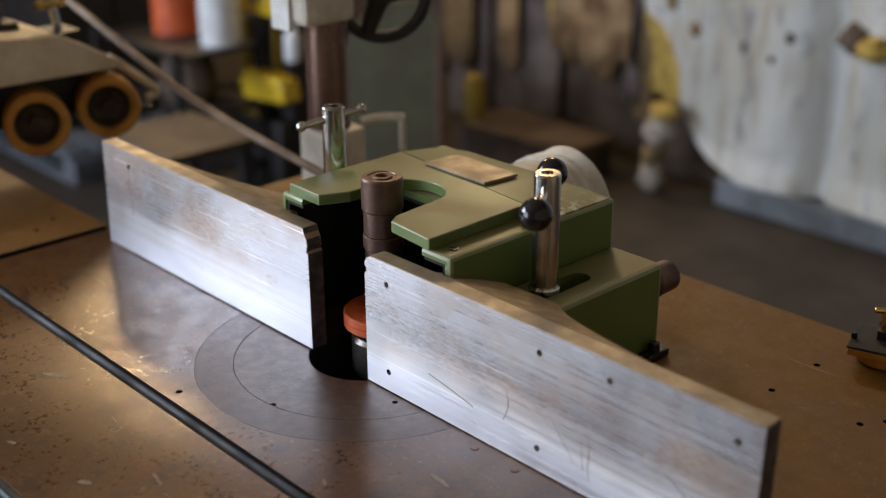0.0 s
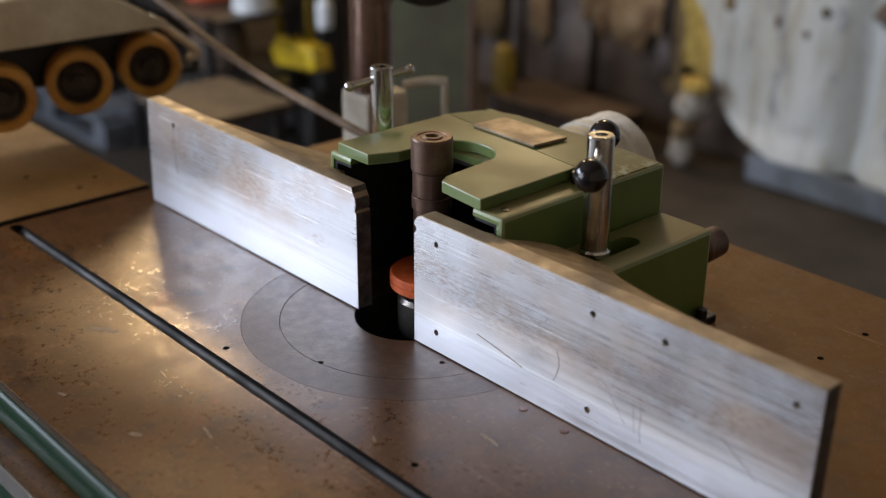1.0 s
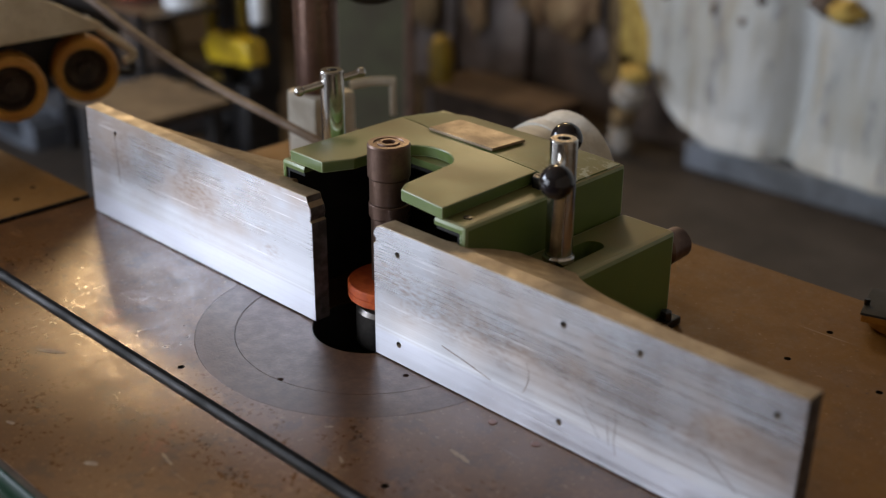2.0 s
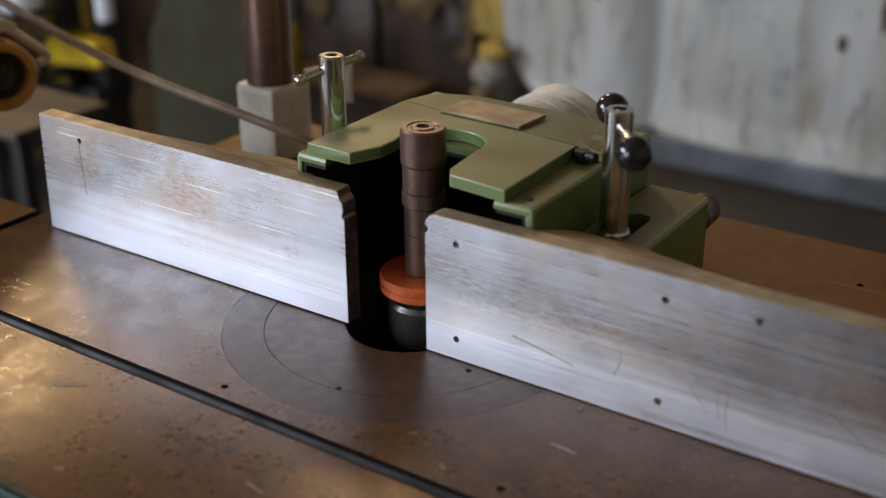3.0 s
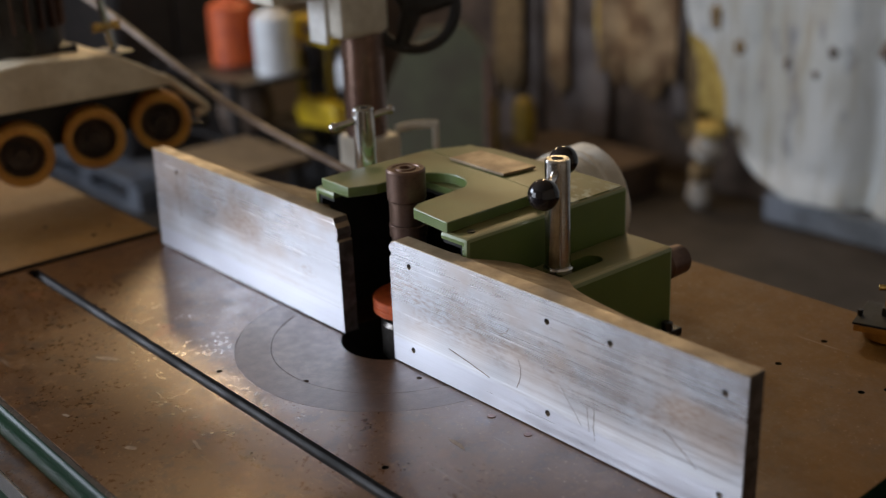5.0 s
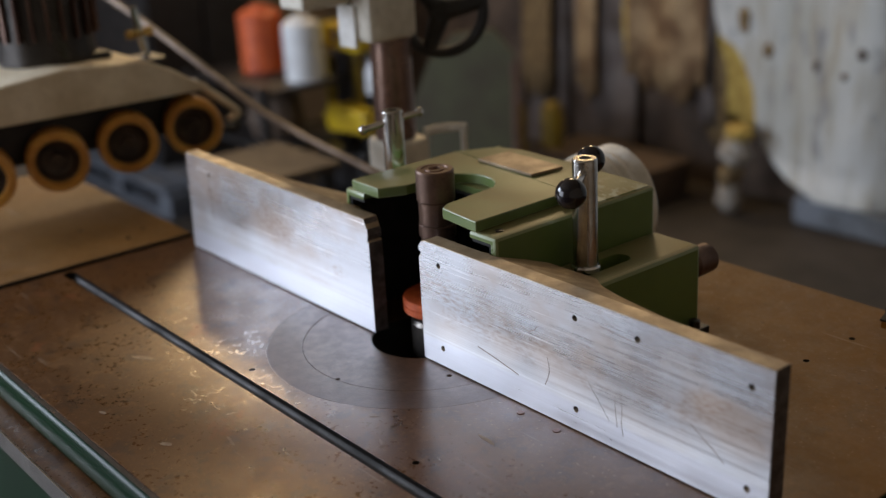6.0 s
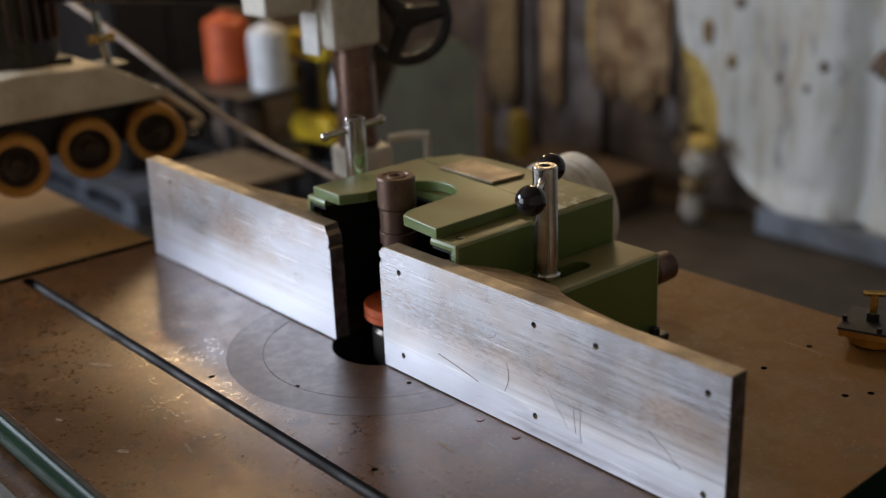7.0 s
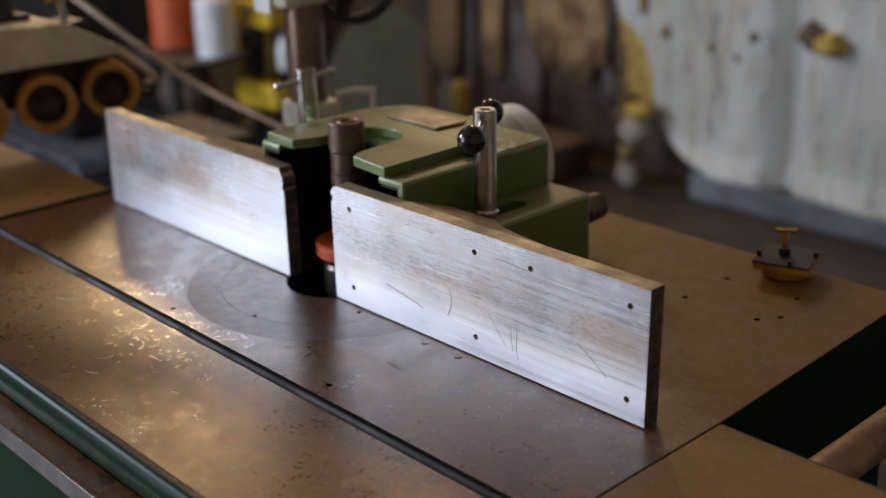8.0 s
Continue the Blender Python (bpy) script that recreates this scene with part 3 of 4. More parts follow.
roll = [(-0.3451, TOP - 0.0008), (-0.3490, TOP - 0.0010)] + [(-0.349 - 0.009 * math.sin(radians(a)), 0.850 + 0.019 * math.cos(radians(a))) for a in range(10, 181, 17)] + [(-0.3451, 0.8305)]
part("front_roll", prism(roll, -0.5205, 0.5255, "x"), DARKGREEN, moulder, "rounded dark green front edge of the table", smooth=50)
part("rubbed_rim", prism([(-0.3452, TOP - 0.0006), (-0.3452, TOP - 0.00005), (-0.3478, TOP - 0.0003), (-0.3500, TOP - 0.0008)], -0.5200, 0.5250, "x"), OILSTEEL, moulder, "bare rubbed metal along the front edge")
part("front_ledge", box((-0.52, -0.379, 0.812), (0.52, -0.3505, 0.8285), 0.001), IRON, moulder, "rusty brown ledge below the table edge")
part("ledge_edge", box((-0.52, -0.3822, 0.806), (0.52, -0.3792, 0.8295), 0.001), CHROME, moulder, "bright worn metal edge strip")
part("side_apron", box((0.48, 0.062, 0.60), (0.510, 0.43, 0.8315), 0.004), DARKGREEN, moulder, "dark green side apron under the table")
part("base", box((-0.47, -0.376, FLOOR), (0.48, 0.40, 0.8115), 0.006), DARKGREEN, moulder, "dark green sheet steel base cabinet")

extension = thing("table_extension", (0.66, -0.15, 0.846), "rust-brown cast iron extension beside the main table", "table extension")
part("plate", carve(box((0.5272, -0.35, 0.846), (0.80, 0.057, TOP), 0.0015), [prism(slot_plan, TOP - 0.011, TOP + 0.02)]), DUSTIRON, extension)
part("slot_bed", prism([(0.5276, -0.1795), (0.7995, -0.1795), (0.7995, -0.1655), (0.5276, -0.1655)], 0.853, 0.8594), DARKSTEEL, extension)
part("back_lip", box((0.5275, 0.0573, 0.850), (0.80, 0.0600, 0.8690), 0.0006), DARKSTEEL, extension, "dark steel back lip")
pipe = thing("support_arm", (0.606, 0.03, 0.83), "rusty round steel support arm under extension table", "support arm")
part("arm", rod((0.606, -0.2, 0.8262), (0.606, 0.75, 0.8262), 0.0195, edge=0.002), RUSTTUBE, pipe)
part("collar", rod((0.606, 0.0, 0.8262), (0.606, 0.04, 0.8262), 0.0198, 0.0198, edge=0.002), DARKSTEEL, pipe)
leftx = thing("left_extension_table", (-0.74, -0.16, FLOOR), "dusty brown extension table butted against main table", "table")
part("top", carve(box((-1.02, -0.40, 0.846), (-0.5285, 0.022, TOP + 0.003), 0.002), [lathe([(0, -0.01), (0.004, -0.01), (0.004, 0.02), (0, 0.02)], (x, y, TOP), seg=14) for x, y in ((-0.60, -0.02), (-0.66, -0.09), (-0.575, -0.055))]), DUSTIRON, leftx, sides=DARKSTEEL)
for x in (-0.98, -0.58):
    for y in (-0.36, -0.02):
        part("leg", box((x - 0.02, y - 0.02, FLOOR), (x + 0.02, y + 0.02, 0.846), 0.003), DARKGREEN, leftx)

# ---------------------------------------------------------------- fence plates
def drilled(plan, holes, y1=0.019):
    bm = prism(plan, 0.0, y1, "y", 0.0009)
    return carve(bm, [rod((x, -0.01, z), (x, 0.008, z), 0.0032, seg=16) for x, z in holes])


def gusset(sign):
    """The cast web that slopes from a fence plate down to its slide."""
    pts = [(0.105, 0.0185), (0.42, 0.0185), (0.375, 0.027), (0.335, 0.036), (0.300, 0.046), (0.270, 0.056), (0.240, 0.069), (0.222, 0.082), (0.2065, 0.096), (0.140, 0.092), (0.125, 0.05)]
    bm = prism([(sign * x, y) for x, y in pts], 0.955, 1.0, "z")
    for v in bm.verts:
        if v.co.z > 0.98:
            v.co.z = 1.0062 - 0.34 * (v.co.y - 0.0185)
    return bevelled(bm, 0.0025)


right_plan = [(0.0392, TOP + 0.001), (0.4855, TOP + 0.001), (0.4875, 1.0080), (0.0500, 1.0080), (0.0435, 1.0050), (0.0395, 1.0000), (0.0395, 0.9955), (0.0425, 0.9935), (0.0420, 0.9900), (0.0392, 0.9880)]
left_plan = [(-0.4785, TOP + 0.001), (-0.0505, TOP + 0.001), (-0.0505, 0.9795), (-0.0535, 0.9815), (-0.0525, 0.9845), (-0.0515, 0.9880), (-0.0530, 0.9950), (-0.0565, 1.0000), (-0.0585, 1.0065), (-0.4720, 1.0075)]
fence_r = thing("fence_plate", (0.27, 0.01, TOP), "scratched brushed aluminium fence plate with drilled holes", "fence", "fence plates")
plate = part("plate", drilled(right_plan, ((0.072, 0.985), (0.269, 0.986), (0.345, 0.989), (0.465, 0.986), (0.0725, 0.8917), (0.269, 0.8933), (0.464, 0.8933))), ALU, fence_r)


def dress(plate):
    """Dust on a plate's top; bare saw marks on its outer end, its dim reflection painted in."""
    plate.data.materials.append(SAWNDIM)
    plate.data.materials.append(DUSTALU)
    for p in plate.data.polygons:
        if p.normal.x > 0.9:
            p.material_index = 1
        elif p.normal.z > 0.25:
            p.material_index = 2


dress(plate)
part("web", gusset(1), DUST, fence_r, "cast web crusted with tan wood dust")
fence_l = thing("fence_plate", (-0.27, 0.01, TOP), "scuffed bright aluminium fence plate with one hole", "fence", "fence plates")
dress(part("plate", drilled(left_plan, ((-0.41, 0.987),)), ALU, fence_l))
part("web", gusset(-1), DUST, fence_l, "cast web crusted with tan wood dust")

def shard(cx, cy, length, width, turn, seed, n=9):
    """A thin ragged flake lying on the table."""
    top = []
    for i in range(2 * n):
        a = 2 * math.pi * i / (2 * n)
        r = 1 + 0.5 * noise.noise(Vector((math.cos(a) * 2.3, math.sin(a) * 2.3, seed)))
        x, y = length / 2 * r * math.cos(a), width / 2 * r * math.sin(a)
        top.append((cx + x * math.cos(turn) - y * math.sin(turn), cy + x * math.sin(turn) + y * math.cos(turn)))
    return prism(top, TOP + 0.00005, TOP + 0.00025)


for k, (x, y, w, h, a) in enumerate(((-0.187, -0.222, 0.030, 0.007, 0.55), (0.222, -0.071, 0.026, 0.005, -0.1), (0.012, -0.295, 0.013, 0.006, 0.6), (0.051, -0.247, 0.022, 0.003, -0.2), (0.109, -0.119, 0.008, 0.003, 0.9), (-0.094, -0.312, 0.010, 0.004, 0.3), (0.155, -0.145, 0.010, 0.003, -0.5))):
    fleck = thing("dried_fleck", (x, y, TOP), "pale dried glue fleck stuck on the iron table", "fleck", "pale flecks on the table")
    part("flake", shard(x, y, w, h, a, 60.0 + k), FLECK, fleck)
for x, y in ((0.205, -0.012), (0.255, -0.012)):
    part("plug", lathe([(0, TOP - 0.002), (0.0042, TOP - 0.002), (0.0042, TOP + 0.0004), (0.0036, TOP + 0.0007), (0, TOP + 0.0007)], (x, y, 0), seg=16), RUSTPLUG, moulder, "rusty screw plug")


def scored(points, width=0.0005):
    """A fine scored line across the face of a plate."""
    bm = bmesh.new()
    a = [bm.verts.new((x, -0.00025, z + width / 2)) for x, z in points]
    b = [bm.verts.new((x + width * 0.6, -0.00025, z - width / 2)) for x, z in points]
    for i in range(len(points) - 1):
        bm.faces.new((a[i], a[i + 1], b[i + 1], b[i]))
    out = bmesh.ops.extrude_face_region(bm, geom=list(bm.faces))
    for v in out["geom"]:
        if isinstance(v, bmesh.types.BMVert):
            v.co.y += 0.0006
    return bm


scratches = [
    ([(0.228 + 0.006 * math.sin(u * 2.6), 0.905 + 0.03 * u) for u in (0, 0.25, 0.5, 0.75, 1)], 0.0007),
    ([(0.285, 0.928), (0.296, 0.915), (0.305, 0.905), (0.311, 0.897)], 0.0009),
    ([(0.325, 0.930), (0.327, 0.915), (0.326, 0.900), (0.328, 0.888)], 0.0006),
    ([(0.318, 0.925), (0.319, 0.910), (0.321, 0.895)], 0.0005),
    ([(0.130, 0.913), (0.160, 0.908), (0.190, 0.902)], 0.0010),
    ([(0.195, 0.956), (0.206, 0.9535), (0.214, 0.957), (0.219, 0.963)], 0.0006),
    ([(0.300, 0.988), (0.320, 0.987), (0.338, 0.9855)], 0.0007),
    ([(0.405, 0.930), (0.425, 0.918), (0.440, 0.907)], 0.0009),
]
for pts, w in scratches:
    part("scratch", scored(pts, w), SCORE, fence_r, "dark scored scratch")
part("gouge", scored([(-0.412, 0.985), (-0.4115, 0.965), (-0.4105, 0.945), (-0.410, 0.925)], 0.0012), SCORE, fence_l, "dark scored scratch")

# ---------------------------------------------------------------- cutter hood
HOOD_X, HOOD_Y, HOOD_Z = 0.026, -0.017, 0.0145


def settled(bm):
    """Moves the hood's parts to their place, their feet kept on the table."""
    for v in bm.verts:
        v.co.x += HOOD_X
        v.co.y += HOOD_Y
        if v.co.z > TOP + 0.02:
            v.co.z += HOOD_Z
    return bm


hood = thing("cutter_hood", (0, 0.15, TOP), "olive green cast cutter hood, dusty and chipped", "machine guard")
shell = carve(box((-0.154, 0.043, TOP + 0.001), (0.107, 0.280, 1.008), 0.004), [
    box((-0.147, 0.0, 0.8), (0.100, 0.215, 1.0005)),
    prism([(-0.118, 0.0), (0.068, 0.0), (0.068, 0.075), (0.045, 0.14), (-0.09, 0.14), (-0.118, 0.075)], 0.98, 1.05),
    prism([(0.068, 0.9975), (0.094, 0.9975), (0.100, 0.985), (0.100, 0.95), (0.06, 0.95)], 0.0, 0.06, "y")])
part("body", settled(shell), GREEN, hood, rim=GREENRIM)
# thin lining added to hold the painted shade inside the hood
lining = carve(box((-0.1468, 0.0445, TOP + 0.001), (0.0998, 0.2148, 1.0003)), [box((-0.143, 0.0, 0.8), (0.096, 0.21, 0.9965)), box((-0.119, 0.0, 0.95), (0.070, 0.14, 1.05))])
part("lining", settled(lining), INNERSHADE, hood, "added black lining that paints the shade inside the hood")
cover_plan = [(-0.139, 0.043), (-0.088, 0.042), (-0.074, 0.072)] + arc(-0.033, 0.110, 0.043, 200, 30, 16) + [(0.012, 0.060), (0.020, 0.047), (0.080, 0.041), (0.078, 0.174), (-0.139, 0.20)]
part("cover", settled(prism(cover_plan, 1.0085, 1.0205, "z", 0.0013)), GREEN, hood, "sliding green cover plate with a rounded notch", rim=GREENRIM)


def sloped_deck():
    """The raised deck of the hood, falling away on three sides to the body's edges."""
    foot = [(0.1030, 0.1755), (0.1040, 0.2740), (0.0600, 0.2780), (-0.1150, 0.2780), (-0.1500, 0.2600), (-0.1500, 0.2015)]
    crown = [(0.0780, 0.1755), (0.0300, 0.2450), (0.0000, 0.2560), (-0.0850, 0.2560), (-0.1150, 0.2450), (-0.1390, 0.2015)]
    bm = bmesh.new()
    low = [bm.verts.new((x, y, 1.0070)) for x, y in foot]
    rim = [bm.verts.new((x, y, 1.0092)) for x, y in foot]
    top = [bm.verts.new((x, y, 1.0198)) for x, y in crown]
    for a, b in ((low, rim), (rim, top)):
        for i in range(6):
            bm.faces.new((a[i], a[(i + 1) % 6], b[(i + 1) % 6], b[i]))
    bm.faces.new(top), bm.faces.new(low[::-1])
    return bevelled(bm, 0.0018)


part("deck", settled(sloped_deck()), GREEN, hood, "sloped green deck behind the cover", smooth=35)
part("nameplate", settled(prism([(-0.084, 0.187), (0.010, 0.184), (0.014, 0.230), (-0.080, 0.231)], 1.0208, 1.0240, "z", 0.0006)), PLATE, hood, "tan nameplate worn blank")
clamp = part("clamp_screw", settled(rod((0.088, 0.1675, 1.008), (0.088, 0.1675, 1.020), 0.0080, seg=6, edge=0.001)), DARKSTEEL, hood, "black clamping screw")
part("stud", settled(rod((0.080, 0.1695, 1.0155), (0.104, 0.164, 1.0155), 0.0052, seg=12, edge=0.001)), DARKSTEEL, clamp)
part("screw", settled(rod((0.092, 0.062, 1.0072), (0.092, 0.062, 1.0092), 0.0042, seg=12)), DARKSTEEL, hood)


def wing(sign):
    inner = 0.1335 if sign > 0 else -0.1285
    bm = prism([(inner, 0.0215), (sign * 0.200, 0.0215), (sign * 0.200, 0.262), (inner, 0.262)], TOP + 0.001, 0.970, "z", 0.005)
    mid = 0.1645 if sign > 0 else -0.160
    lane = [(mid - 0.0115, 0.062), (mid + 0.0115, 0.062), *arc(mid, 0.172, 0.0115, 0, 180, 10)]
    return carve(bm, [prism(lane, 0.93, 1.0)])


for s in (1, -1):
    part("wing", wing(s), GREEN, hood, rim=GREENRIM)
knob = part("adjuster_knob", rod((0.183, 0.2625, 0.942), (0.183, 0.297, 0.942), 0.0175, 0.0165, 28, 0.003), SPINDLE, hood, "brown steel adjuster knob")
part("hold_down", box((0.2005, 0.228, TOP + 0.0005), (0.216, 0.261, 0.880), 0.002), DARKSTEEL, hood, "black hold-down lug")
part("hold_down_bolt", rod((0.2085, 0.244, 0.879), (0.2085, 0.244, 0.889), 0.0065, seg=6, edge=0.001), DARKSTEEL, hood)

port = thing("dust_port", (-0.05, 0.34, TOP), "chalky white dust extraction hose end behind hood", "dust hose")
part("collar", lathe([(0.0, 0.0), (0.066, 0.0), (0.066, 0.055), (0.060, 0.055), (0.058, 0.01), (0, 0.01)], (-0.030, 0.2640, 0.946), (0.10, 1, 0.02), 48), CREAM, port, "beige round collar")
part("hose", lathe([(0.061, 0.0), (0.068, 0.0), (0.0695, 0.012), (0.066, 0.018), (0.0695, 0.026), (0.066, 0.033), (0.0695, 0.041), (0.0712, 0.052), (0.068, 0.056), (0.063, 0.056), (0.061, 0.0)], (-0.027, 0.3195, 0.947), (0.10, 1, 0.02), 56), WHITEHOSE, port)


# ---------------------------------------------------------------- clamp posts
def post(name, x, y, label, tip_dir, half, other, balls):
    ob = thing(name, (x, y, 0.970), label, "clamp post", "clamp posts on hood")
    part("post", lathe([(0, 0), (0.0130, 0), (0.0130, 0.1195), (0.0118, 0.1213), (0.0062, 0.1213), (0.0062, 0.1175), (0.0036, 0.1175), (0.0036, 0.1135), (0, 0.1135)], (x, y, 0.969), seg=40), CHROME, ob)
    part("foot", lathe([(0.0132, 0), (0.0155, 0), (0.0155, 0.004), (0.0145, 0.006), (0.0132, 0.006)], (x, y, 0.9705), seg=40), CHROME, ob, "chrome foot ring")
    d = Vector(tip_dir).normalized()
    c = Vector((x, y, 1.0775))
    bar = part("bar", rod(c - d * other, c + d * half, 0.0042, seg=16, edge=0.0012), CHROME, ob, "thin chrome cross bar")
    if balls:
        part("knob", ball(c + d * half, 0.0152), BALL, bar, "glossy black ball knob")
        part("knob", ball(c - d * other, 0.0152), BALL, bar, "glossy black ball knob")
    else:
        part("tip", ball(c + d * half, 0.0058, seg=16), CHROME, bar)
        part("tip", ball(c - d * other, 0.0058, seg=16), CHROME, bar)
    return ob


post("clamp_post", 0.1617, 0.124, "chrome clamp post with black ball handles on hood", (0.045, -0.064, 0.0005), 0.080, 0.038, True)
post("clamp_post", -0.159, 0.1233, "chrome clamp post with a plain cross bar", (0.30, 0.85, 0.16), 0.034, 0.038, False)

# ---------------------------------------------------------------- spindle and cutter
SX, SY = -0.0042, 0.0617
spindle = thing("spindle", (SX, SY, 0.80), "brown steel spindle with spacer collars above table", "spindle")
part("shaft", rod((SX, SY, 0.62), (SX, SY, 1.0), 0.0155), DARKSTEEL, spindle)


def collar(z0, z1, r, material=SPINDLE):
    e = 0.0009
    return part("collar", lathe([(0.0148, z0), (r - e, z0), (r, z0 + e), (r, z1 - e), (r - e, z1), (0.0148, z1)], (SX, SY, 0), seg=44), material, spindle)


for z0, z1, r in ((0.916, 0.957, 0.0188), (0.9572, 0.985, 0.0188), (0.9852, 0.9995, 0.0207), (0.9997, 1.026, 0.0197)):
    collar(z0, z1, r)
part("top_nut", lathe([(0.0, 1.0262), (0.0205, 1.0262), (0.0213, 1.0275), (0.0213, 1.0590), (0.0200, 1.0610), (0.0150, 1.0610), (0.0145, 1.0598), (0.0110, 1.0598), (0.0105, 1.0615), (0.0065, 1.0615), (0.0060, 1.0580), (0, 1.0580)], (SX, SY, 0), seg=44), SPINDLE, spindle, "brown ringed spindle cap")
part("cutter_collar", lathe([(0.0148, 0.8988), (0.0425, 0.8988), (0.0435, 0.8998), (0.0435, 0.9062), (0.0425, 0.9068), (0.0435, 0.9074), (0.0435, 0.9140), (0.0420, 0.9152), (0.0148, 0.9152)], (SX, SY, 0), seg=64), ORANGE, spindle, "orange painted ball-bearing collar")
part("lower_collar", lathe([(0.0148, 0.845), (0.034, 0.845), (0.036, 0.848), (0.036, 0.884), (0.033, 0.8885), (0.022, 0.8895), (0.022, 0.897), (0.0148, 0.897)], (SX, SY, 0), seg=48), OILSTEEL, spindle, "dark oily steel collar")

# ---------------------------------------------------------------- amber clamp plate lying on the table
JX, JY = 0.375, 0.412
jig = thing("mounting_plate", (JX, JY, TOP), "amber round base with black square plate and bolt", "fixture")
part("base", lathe([(0, TOP + 0.0005), (0.024, TOP + 0.0005), (0.029, TOP + 0.004), (0.030, TOP + 0.013), (0, TOP + 0.013)], (JX, JY, 0), seg=40), AMBER, jig)
spin = Matrix.Rotation(radians(17), 4, "Z")
part("amber_plate", box((JX - 0.032, JY - 0.032, TOP + 0.0132), (JX + 0.032, JY + 0.032, TOP + 0.021), 0.0015, turn=spin), AMBER, jig)
part("black_plate", box((JX - 0.033, JY - 0.033, TOP + 0.0212), (JX + 0.033, JY + 0.033, TOP + 0.0240), 0.0008, turn=spin), BLACK, jig, "black square plate")
stem = part("bolt", rod((JX - 0.004, JY, TOP + 0.024), (JX - 0.004, JY, TOP + 0.055), 0.0042, seg=16), BRASS, jig, "tarnished brass bolt")
part("cross_bar", rod((JX - 0.014, JY - 0.007, TOP + 0.0555), (JX + 0.006, JY + 0.007, TOP + 0.0555), 0.0034, seg=12, edge=0.0008), BRASS, stem)
part("nut", rod((JX - 0.004, JY, TOP + 0.024), (JX - 0.004, JY, TOP + 0.0335), 0.0075, seg=6), DARKSTEEL, stem)
for dx, dy in ((-0.026, -0.019), (0.019, -0.026), (0.026, 0.019), (-0.019, 0.026)):
    part("screw", rod((JX + dx, JY + dy, TOP + 0.024), (JX + dx, JY + dy, TOP + 0.030), 0.003, seg=10), DARKSTEEL, jig)

# ---------------------------------------------------------------- power feeder stand
stand = thing("feeder_stand", (-0.425, 0.32, TOP), "cream feeder stand with brown column and black handwheel", "machine stand")
turn30 = Matrix.Rotation(radians(-5), 4, "Z")
part("foot", box((-0.456, 0.288, TOP + 0.0005), (-0.387, 0.359, 0.972), 0.008, turn=turn30), CREAM, stand, "cream painted clamp foot")
part("column", rod((-0.422, 0.32, 0.972), (-0.422, 0.32, 1.45), 0.030, seg=40), BROWNTUBE, stand, "rust-brown steel column")
lever = part("clamp_lever", tube([(-0.385, 0.345, 0.980), (-0.37, 0.375, 0.983), (-0.35, 0.395, 0.983)], 0.006, 10), CREAM, stand)
part("lever_grip", rod((-0.352, 0.393, 0.986), (-0.352, 0.393, 0.936), 0.005, seg=12), CREAM, lever)
head = part("head", box((-0.457, 0.262, 1.120), (-0.388, 0.348, 1.30), 0.010), CREAM, stand, "cream cast head")
part("nose", box((-0.490, 0.180, 1.174), (-0.428, 0.2615, 1.26), 0.006), CREAM, head)
part("side_plate", box((-0.4575, 0.2560, 1.113), (-0.4180, 0.2615, 1.1735), 0.001), WHITEPLATE, head, "white enamel plate")
WC = Vector((-0.400, 0.400, 1.149))
WA = Vector((0.72, -0.69, 0.0))
wheel = part("handwheel", ring(WC, WA, 0.062, 0.0085), BLACK, stand, "black handwheel")
part("hub", rod(WC - WA * 0.03, WC + WA * 0.012, 0.018, seg=20, edge=0.002), BLACK, wheel)
for a in (10, 130, 250):
    v = Vector((0.69 * math.cos(radians(a)), 0.72 * math.cos(radians(a)), math.sin(radians(a))))
    part("spoke", rod(WC + v * 0.010, WC + v * 0.060, 0.016, 0.010, seg=12), BLACK, wheel)
part("arm", rod((-0.425, 0.30, 1.205), (-0.86, -0.02, 1.215), 0.027, seg=28, edge=0.002), DARKSTEEL, stand, "dark horizontal steel arm")

# ---------------------------------------------------------------- power feeder
feeder = thing("power_feeder", (-0.80, 0.06, TOP), "beige power feeder with amber rubber-tyred rollers", "power feeder")
outline = [(-0.30, 1.036), (-0.26, 1.068), (-0.14, 1.086), (-0.05, 1.095), (0.085, 1.086), (0.125, 1.066), (0.160, 1.044), (0.185, 1.032), (0.185, 1.024), (-0.30, 1.030)]
part("housing", prism(outline, -0.90, -0.735, "x", 0.012), BEIGE, feeder)
part("underside", box((-0.895, -0.27, 0.955), (-0.780, 0.18, 1.028), 0.004), NEARBLACK, feeder, "black gearbox underside")


def roller(y, z, x=-0.735):
    r = part("roller", lathe([(0.0325, -0.045), (0.043, -0.045), (0.0465, -0.041), (0.0465, -0.004), (0.043, 0.0), (0.0345, 0.0), (0.0325, -0.004), (0.0325, -0.045)], (x, y, z), (1, -0.34, 0), 48), TYRE, feeder, "amber polyurethane tyre")
    part("hub", lathe([(0, -0.085), (0.0324, -0.085), (0.0324, -0.010), (0.029, -0.010), (0.023, -0.020), (0.011, -0.022), (0.010, -0.010), (0, -0.010)], (x, y, z), (1, -0.34, 0), 36), HUB, r, "grimy metal hub")


for y, z in ((-0.192, 0.957), (-0.078, 0.960), (0.037, 0.963), (0.151, 0.967)):
    roller(y, z)
part("guard_rod", tube([(-0.77, 0.175, 1.034), (-0.77, 0.215, 1.002), (-0.77, 0.248, 0.972), (-0.77, 0.245, 0.963), (-0.77, 0.232, 0.961)], 0.0065, 10), BEIGE, feeder, "bent guard rod")
